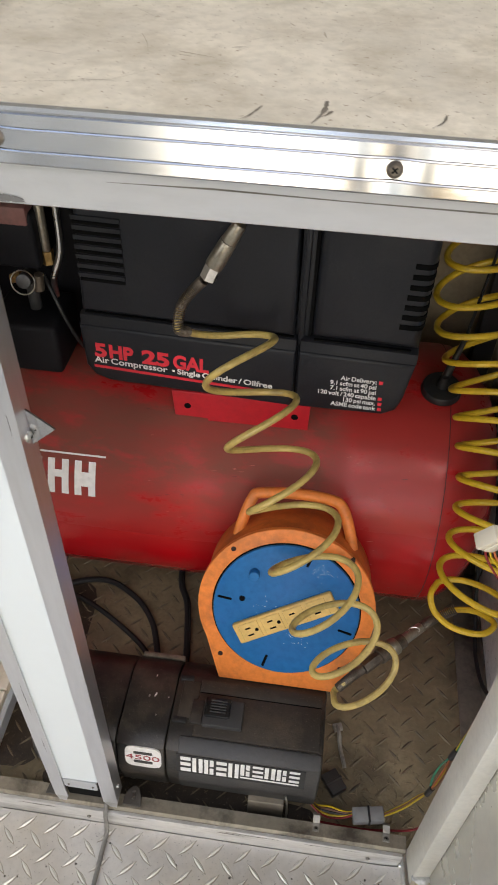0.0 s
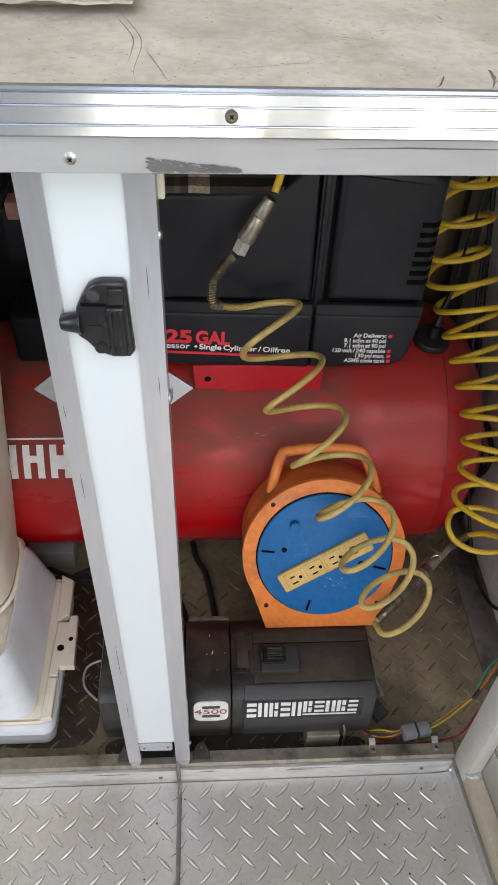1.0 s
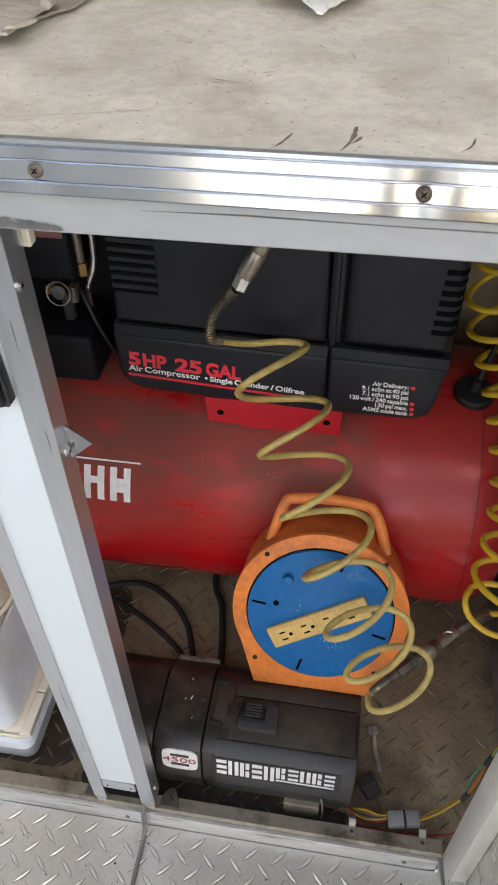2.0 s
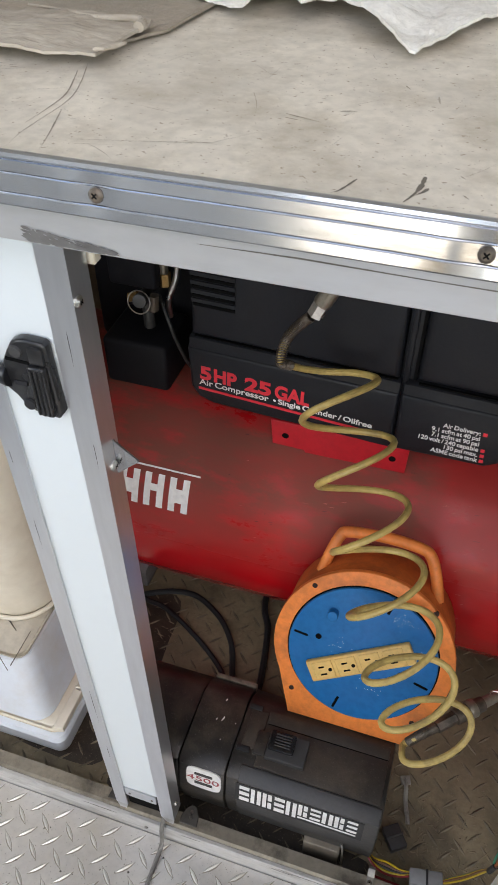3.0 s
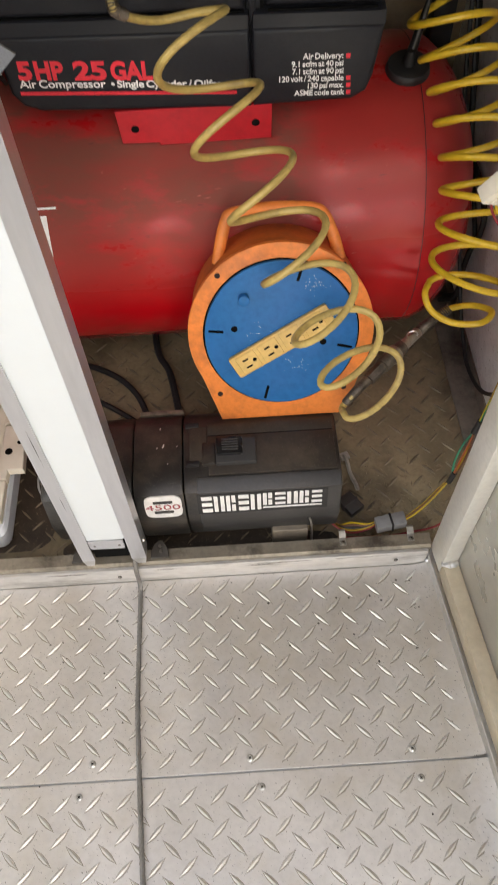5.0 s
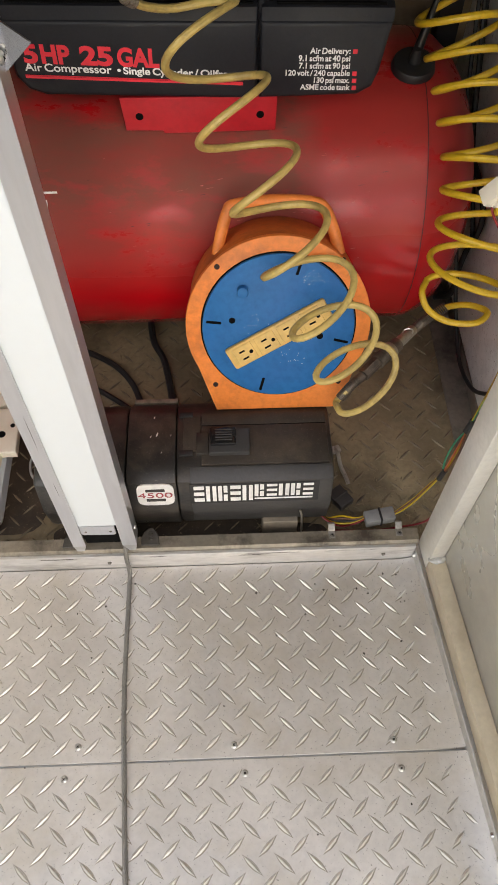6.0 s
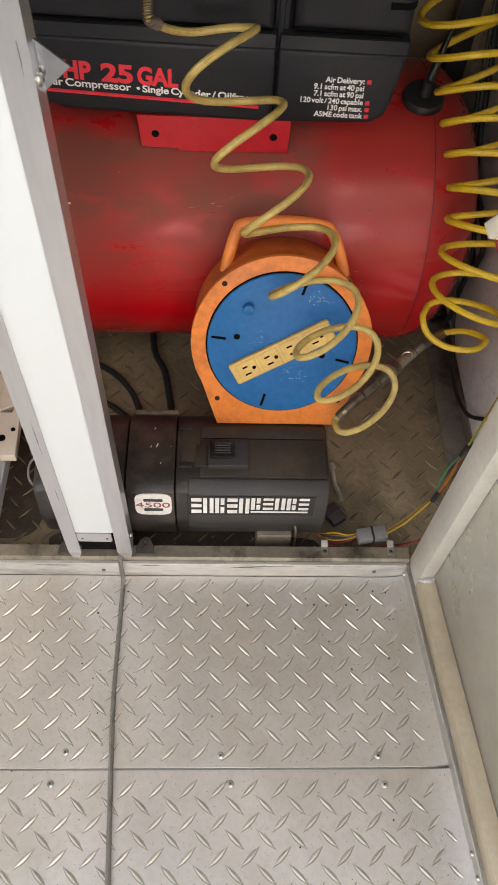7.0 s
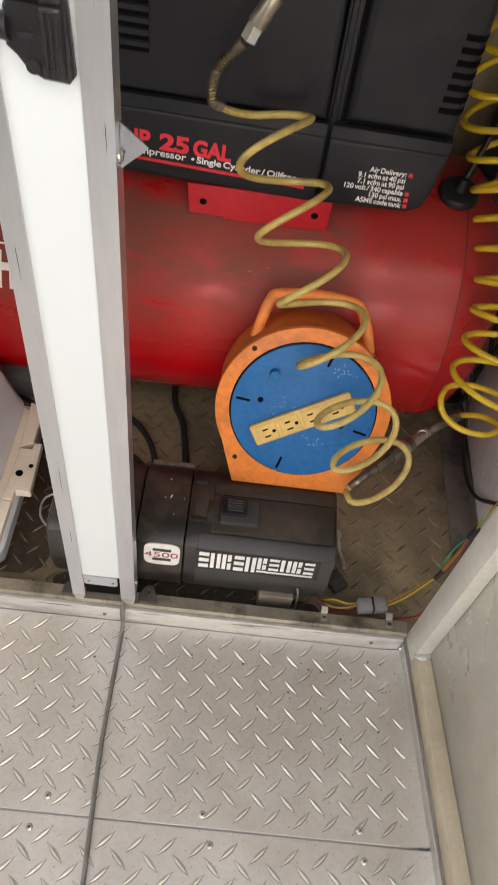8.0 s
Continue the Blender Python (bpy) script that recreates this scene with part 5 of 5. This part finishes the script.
for x, z0, z1 in ((-0.2, 0.62, 0.66), (-0.197, 0.3, 0.38), (-0.1315, 0.83, 0.86), (-0.1285, 0.74, 0.765), (-0.203, 0.72, 0.735), (-0.1965, 0.2, 0.24)):
    bm = bmesh.new()
    bm.faces.new([bm.verts.new(q) for q in ((x, 0.02488, z0), (x + 0.0003, 0.02488, (z0 + z1) / 2), (x, 0.02488, z1), (x - 0.0003, 0.02488, (z0 + z1) / 2 + 0.01))])
    part("scratch", bm, DARK, post, smooth=False)

# ---- storage totes at the left opening ----
tote = thing("storage_tote", (-0.48, 0.23, 0.0), "upside-down cream plastic tote standing on its bluish white lid", "tote")


def tapered_box(x0, x1, y0, y1, z0, z1, inset, radius=0.03, bottom_inset=0.0, steps=6):
    """A box with rounded upright edges whose sides lean by inset towards the top."""
    bm = bmesh.new()
    rings = []
    levels = [(z0, bottom_inset + 0.006), (z0 + 0.006, bottom_inset)] + [(z0 + (z1 - z0) * k / 4, bottom_inset + (inset - bottom_inset) * k / 4) for k in (1, 2, 3)] + [(z1 - 0.012, inset), (z1 - 0.004, inset + 0.003), (z1, inset + 0.012)]
    for z, d in levels:
        ring = []
        for cx, cy, a0 in ((x1 - d - radius, y1 - d - radius, 0), (x0 + d + radius, y1 - d - radius, 90), (x0 + d + radius, y0 + d + radius, 180), (x1 - d - radius, y0 + d + radius, 270)):
            for k in range(steps + 1):
                a = radians(a0 + 90 * k / steps)
                ring.append(bm.verts.new((cx + radius * math.cos(a), cy + radius * math.sin(a), z)))
        rings.append(ring)
    n = len(rings[0])
    for a, b in zip(rings, rings[1:]):
        for k in range(n):
            bm.faces.new((a[k], a[(k + 1) % n], b[(k + 1) % n], b[k]))
    bm.faces.new(rings[0][::-1]), bm.faces.new(rings[-1])
    return bm


part("lid", tapered_box(-0.66, -0.325, 0.081, 0.335, 0.0005, 0.055, -0.004, 0.016), BLUE_WHITE, tote, "bluish white lid used as a base")
part("rim", tapered_box(-0.655, -0.326, 0.084, 0.335, 0.0555, 0.07, 0.004, 0.016), CREAM, tote, "cream rim flange")
# The cream body gets the lid's bluish white, which paints sky light on its sides.
part("body", tapered_box(-0.645, -0.345, 0.086, 0.345, 0.0705, 0.195, 0.022, 0.028), BLUE_WHITE, tote, "tapering cream tote body coloured bluish for sky light")
part("base_panel", tapered_box(-0.615, -0.371, 0.112, 0.318, 0.1955, 0.2, 0.003, 0.018), material("dusty_cream_plastic", (0.52, 0.47, 0.38), 0.6, 0, 0.12, 9, 90, 0.06, (0.33, 0.28, 0.2), 0.5, 12), tote, "dusty cream base panel")
clasp = part("clasp", add_prism(bmesh.new(), [(-0.336, 0.154), (-0.322, 0.154), (-0.3215, 0.169), (-0.312, 0.17), (-0.312, 0.1695), (-0.2995, 0.1695), (-0.303, 0.258), (-0.3145, 0.258), (-0.3155, 0.246), (-0.333, 0.246)], "z", 0.0585, 0.0735, 0.0012, 1), CREAM, tote, "cream plastic clasp ledge")
for x, y, r in ((-0.323, 0.2, 0.0055), (-0.309, 0.215, 0.0035)):
    part("clasp_hole", rod((x, y, 0.073), (x, y, 0.0741), r, sides=16), DARK, clasp)
part("side_flange", add_prism(bmesh.new(), [(-0.338, 0.086), (-0.323, 0.09), (-0.3225, 0.152), (-0.336, 0.152)], "z", 0.0595, 0.0725, 0.0012, 1), CREAM, tote, "chipped cream rim flange")
part("side_flange", add_prism(bmesh.new(), [(-0.335, 0.248), (-0.316, 0.26), (-0.3175, 0.326), (-0.338, 0.337)], "z", 0.0595, 0.0725, 0.0012, 1), CREAM, tote, "chipped cream rim flange")
for p0, p1, r in (((-0.424, 0.164), (-0.404, 0.151), 0.0013), ((-0.455, 0.142), (-0.383, 0.093), 0.0009), ((-0.383, 0.1), (-0.384, 0.156), 0.0007)):
    part("crack", rod((*p0, 0.2002), (*p1, 0.2002), r, r * 0.6, 6), NICK, tote, "dark crack")
part("moulded_ring", add_tube(bmesh.new(), [(-0.42 + 0.006 * math.cos(2 * math.pi * k / 20), 0.105 + 0.006 * math.sin(2 * math.pi * k / 20), 0.2002) for k in range(21)], 0.0012, 6), CREAM, tote)
bin_ = thing("plastic_bin", (-0.5, 0.3, 0.2), "large cream plastic bin standing on the tote", "bin")
part("bin_body", tapered_box(-0.74, -0.375, 0.166, 0.33, 0.2005, 0.62, -0.04, 0.06), CREAM, bin_, "yellowed cream plastic")
rim_line = [(cx + 0.06 * math.cos(radians(a)), cy + 0.06 * math.sin(radians(a)), 0.2065) for cx, cy, a0 in ((-0.431, 0.274, 0), (-0.684, 0.274, 90), (-0.684, 0.222, 180), (-0.431, 0.222, 270)) for a in range(a0, a0 + 91, 15)]
part("foot_ring", add_tube(bmesh.new(), rim_line + rim_line[:1], 0.0035, 8), CREAM, bin_, "moulded foot ring")
small = thing("parts_case", (-0.37, 0.42, 0.0), "small grey plastic case on the locker floor", "case")
part("case_body", box((-0.41, 0.4, 0.0005), (-0.33, 0.46, 0.04), 0.004), GREY_PLASTIC, small)
part("case_lid", box((-0.411, 0.399, 0.0405), (-0.329, 0.461, 0.05), 0.003), GREY_PLASTIC, small)

# ---- cables ----


def cable(name, points, r, mat, label, steps=10):
    c = thing(name, points[0], label, "cable")
    part("sheath", add_tube(bmesh.new(), smooth_path(points, steps), r, 8), mat, c)
    return c


cable("black_cable", [(-0.42, 0.3, 0.0062), (-0.333, 0.378, 0.0062), (-0.253, 0.407, 0.0062), (-0.191, 0.381, 0.0062), (-0.152, 0.339, 0.0062), (-0.132, 0.29, 0.0062), (-0.12, 0.25, 0.02)], 0.005, RUBBER, "black rubber cable looped on the locker floor")
cable("black_cable", [(-0.42, 0.42, 0.0052), (-0.33, 0.376, 0.0052), (-0.281, 0.366, 0.0052), (-0.216, 0.332, 0.0052), (-0.156, 0.289, 0.0052), (-0.12, 0.24, 0.02)], 0.0045, RUBBER, "black rubber cable on the locker floor behind the winch")
cable("black_cable", [(-0.13, 0.6, 0.007), (-0.12, 0.437, 0.007), (-0.098, 0.377, 0.007), (-0.082, 0.284, 0.007), (-0.08, 0.24, 0.03)], 0.0055, RUBBER, "black rubber cable running under the tank")
cable("black_cable", [(0.36, 0.66, 0.5), (0.362, 0.6, 0.36), (0.366, 0.52, 0.22), (0.372, 0.43, 0.105), (0.377, 0.387, 0.057), (0.377, 0.332, 0.038), (0.378, 0.265, 0.062), (0.379, 0.207, 0.13), (0.38, 0.16, 0.2)], 0.0032, RUBBER, "black cable hanging down the side wall")
cable("black_cable", [(0.36, 0.7, 0.62), (0.378, 0.65, 0.42), (0.385, 0.578, 0.271), (0.385, 0.509, 0.254), (0.385, 0.455, 0.238), (0.385, 0.45, 0.2), (0.386, 0.469, 0.155), (0.386, 0.476, 0.108), (0.384, 0.472, 0.05), (0.37, 0.5, 0.012)], 0.0045, RUBBER, "thick black cable bundle beside the tank")
cable("black_cable", [(0.37, 0.68, 0.5), (0.38, 0.58, 0.3), (0.388, 0.495, 0.198), (0.389, 0.473, 0.164), (0.389, 0.484, 0.113), (0.388, 0.482, 0.05), (0.38, 0.51, 0.01)], 0.0035, RUBBER, "thin black cable beside the cable bundle")
cable("pull_wire", [(-0.228, 0.21, 0.02), (-0.26, 0.202, 0.03), (-0.287, 0.19, 0.028), (-0.289, 0.163, 0.02), (-0.269, 0.145, 0.006)], 0.002, ALU_DULL, "thin grey wire loop beside the winch")

brace = thing("brace_tube", (-0.748, 0.752, 0.232), "grey diagonal brace tube against the locker back", "brace")
part("tube", rod((-0.748, 0.755, 0.232), (-0.07, 0.755, 0.952), 0.0095, sides=14), ALU_DULL, brace)

# whip antenna with a magnetic base on the tank, and a dark bar behind it
antenna = thing("whip_antenna", (0.257, 0.5, 0.436), "black whip antenna with a round magnetic base on the tank", "antenna")
tilt = pose(0.25, 0.497, 0.436, 10, 0, 0)
part("magnetic_base", turned(rod((0, 0, 0), (0, 0, 0.011), 0.0285, 0.026, 32, 0.002), tilt), RUBBER, antenna)
part("hub", turned(rod((0, 0, 0.011), (0, 0, 0.03), 0.008, 0.005, 16), tilt), RUBBER, antenna)
part("loading_cone", rod((0.2525, 0.498, 0.462), (0.266, 0.507, 0.52), 0.0062, 0.003, 14), GLOSS_BLACK, antenna)
part("whip", rod((0.266, 0.507, 0.52), (0.3, 0.53, 0.9), 0.0022, 0.0014, 8), GLOSS_BLACK, antenna)
bar = thing("dark_bar", (0.33, 0.68, 0.0), "dark painted upright bar in the locker corner", "bar")
part("bar_body", box((0.318, 0.662, 0.0005), (0.35, 0.69, 0.955), 0.003), RUBBER, bar)

# white plug on coloured wires, hanging by the side wall
plug = thing("wire_plug", (0.276, 0.19, 0.49), "white plastic plug on red, yellow and green wires", "plug")
plug_turn = pose(0.278, 0.192, 0.497, 20, 25, 20)
part("plug_body", turned(box((-0.0125, -0.009, -0.015), (0.0125, 0.009, 0.015), 0.0015), plug_turn), CREAM, plug)
part("plug_latch", turned(box((-0.006, -0.0115, -0.011), (0.006, -0.009, 0.011), 0.0008), plug_turn), CREAM, plug)
for k, c in enumerate(("red", "yellow", "orange", "green")):
    part("wire", add_tube(bmesh.new(), smooth_path([(0.272 + k * 0.004, 0.188, 0.494), (0.274 + k * 0.005, 0.184, 0.478), (0.288 + k * 0.006, 0.176, 0.458 + k * 0.003), (0.31, 0.15, 0.445 + k * 0.004), (0.33, 0.09, 0.44), (0.335, 0.05, 0.45)], 8), 0.0013, 6), WIRES[c], plug)

# harness along the sill
harness = thing("wiring_harness", (0.2, 0.065, 0.0), "coloured wiring harness with a grey connector along the sill", "wiring")
part("connector", turned(box((-0.021, -0.0095, -0.008), (0.021, 0.0095, 0.008), 0.0018), pose(0.211, 0.063, 0.046, 0, -4, 8)), GREY_PLASTIC, harness, "grey plastic connector")
part("connector_rib", turned(box((-0.0005, -0.0102, -0.0088), (0.0025, 0.0102, 0.0088), 0.0005), pose(0.211, 0.063, 0.046, 0, -4, 8)), RUBBER, harness)
for k, (c, dy, dz) in enumerate((("yellow", 0.0, 0.0), ("yellow", 0.004, 0.003), ("green", 0.006, -0.003), ("brown", 0.002, 0.005))):
    part("wire", add_tube(bmesh.new(), smooth_path([(0.23, 0.064 + dy * 0.5, 0.047 + dz * 0.5), (0.242, 0.066 + dy, 0.058 + dz), (0.253, 0.064 + dy, 0.088 + dz), (0.261, 0.059 + dy * 0.8, 0.132 + dz), (0.267, 0.052, 0.181)], 8), 0.0012, 6), WIRES[c], harness)
for k, (c, dy, dx) in enumerate((("orange", 0.0, 0.0), ("green", 0.005, -0.003), ("yellow", 0.003, 0.004), ("brown", -0.003, 0.002))):
    part("wire", add_tube(bmesh.new(), smooth_path([(0.267, 0.052, 0.181), (0.2685 + dx, 0.0515 + dy, 0.21), (0.2705 + dx, 0.051 + dy, 0.25), (0.272, 0.05, 0.294), (0.2745, 0.05, 0.345), (0.279, 0.052, 0.43)], 8), 0.0012, 6), WIRES[c], harness)
for x, y, z in ((0.267, 0.052, 0.181), (0.272, 0.05, 0.294)):
    part("tape", rod((x - 0.001, y + 0.0008, z - 0.012), (x + 0.001, y - 0.0005, z + 0.012), 0.0034, sides=10), RUBBER, harness)
for k, c in enumerate(("red", "yellow", "black", "brown", "yellow")):
    part("wire", add_tube(bmesh.new(), smooth_path([(0.13, 0.078 + k * 0.002, 0.03), (0.142, 0.066 + k * 0.003, 0.03 - k * 0.003), (0.16, 0.06 + k * 0.003, 0.026 + k * 0.002), (0.18, 0.06 + k * 0.002, 0.034), (0.192, 0.062 + k * 0.001, 0.044)], 8), 0.0014, 6), WIRES[c], harness)
part("wire", add_tube(bmesh.new(), smooth_path([(0.14, 0.052, 0.03), (0.2, 0.05, 0.03), (0.24, 0.052, 0.034), (0.28, 0.06, 0.036), (0.32, 0.1, 0.02)], 8), 0.0016, 6), WIRES["red"], harness)
for x in (0.1425, 0.2355):
    clip = thing("cable_clip", (x, 0.05, 0.045), "small pale metal cable clip on the sill", "clip", group="cable clips on the sill")
    bm = bmesh.new()
    add_prism(bm, [(0.033, 0.0452), (0.0445, 0.0452), (0.047, 0.0475), (0.052, 0.049), (0.056, 0.045), (0.0572, 0.0455), (0.0525, 0.0505), (0.046, 0.0488), (0.0437, 0.0464), (0.033, 0.0464)], "x", x - 0.0045, x + 0.0045)
    part("band", bm, CLIP_GREY, clip)
    round_screw(clip, (x, 0.0365, 0.0468), (0, 0, 1), 0.003, mat=STEEL_DARK)

# spare black connector, a lost clip and litter on the locker floor
spare = thing("spare_connector", (0.165, 0.12, 0.0), "loose black plastic connector on the locker floor", "connector")
part("housing", turned(box((-0.012, -0.016, 0.0), (0.012, 0.016, 0.013), 0.0015), pose(0.166, 0.115, 0.0005, 0, 0, 35)), CASE_FRONT, spare)
part("collar", turned(box((-0.013, -0.001, -0.0), (0.013, 0.003, 0.014), 0.001), pose(0.166, 0.115, 0.0005, 0, 0, 35)), CASE_FRONT, spare)
lost = thing("broken_clip", (0.174, 0.17, 0.0), "bent grey metal clip lying on the locker floor", "clip")
part("clip_arm", add_tube(bmesh.new(), smooth_path([(0.166, 0.203, 0.003), (0.17, 0.19, 0.007), (0.173, 0.17, 0.003), (0.178, 0.15, 0.006), (0.181, 0.14, 0.003)], 8), 0.0034, 6), CLIP_GREY, lost)
part("clip_head", turned(box((-0.007, -0.006, 0.0), (0.007, 0.006, 0.006), 0.001), pose(0.168, 0.2, 0.0005, 0, 0, 20)), CLIP_GREY, lost)
bm = bmesh.new()
rng = random.Random(4)
for k in range(900):
    if k < 560:
        x, y = rng.uniform(0.145, 0.34), 0.05 + abs(rng.gauss(0, 0.07))
    else:
        x, y = rng.uniform(-0.3, 0.15), rng.uniform(0.05, 0.4)
    size, a = rng.uniform(0.0012, 0.004), rng.uniform(0, 6.28)
    d, e = Vector((math.cos(a), math.sin(a), 0)) * size * rng.uniform(0.6, 2.6), Vector((-math.sin(a), math.cos(a), 0)) * size * 0.3
    c = Vector((x, y, 0.0012 + rng.uniform(0, 0.0012)))
    vs = [bm.verts.new(c + q) for q in (-d, -e + Vector((0, 0, 0.0005)), d, e)]
    bm.faces.new(vs)
    tip = bm.verts.new(c + Vector((0, 0, 0.0012)))
    for p, q in zip(vs, vs[1:] + vs[:1]):
        bm.faces.new((p, q, tip))
tagged(finish("floor_litter", bm, material("dry_litter", (0.24, 0.19, 0.12), 0.9, 0, 0.5, 60, 200, 0.0), smooth=False), "dry straw, grit and crumbs on the locker floor", "litter", kind="stuff")
bm = bmesh.new()
for k in range(95):
    x, y = rng.uniform(-0.5, 0.24), 0.012 - (abs(rng.gauss(0, 0.09)) if k < 70 else rng.uniform(0, 0.6))
    size = rng.uniform(0.0005, 0.0017)
    ring = [bm.verts.new((x + size * rng.uniform(0.5, 1.5) * math.cos(a), y + size * rng.uniform(0.5, 1.5) * math.sin(a), 0.0003)) for a in (0, 1.25, 2.5, 3.75, 5.0)]
    tip = bm.verts.new((x, y, 0.0003 + size * 0.6))
    for p, q in zip(ring, ring[1:] + ring[:1]):
        bm.faces.new((p, q, tip))
tagged(finish("floor_grit", bm, material("dark_grit", (0.07, 0.06, 0.05), 0.9, 0, 0.4, 60, 200, 0.0), smooth=False), "dark grit and crumbs on the tread plate floor", "grit", kind="stuff")
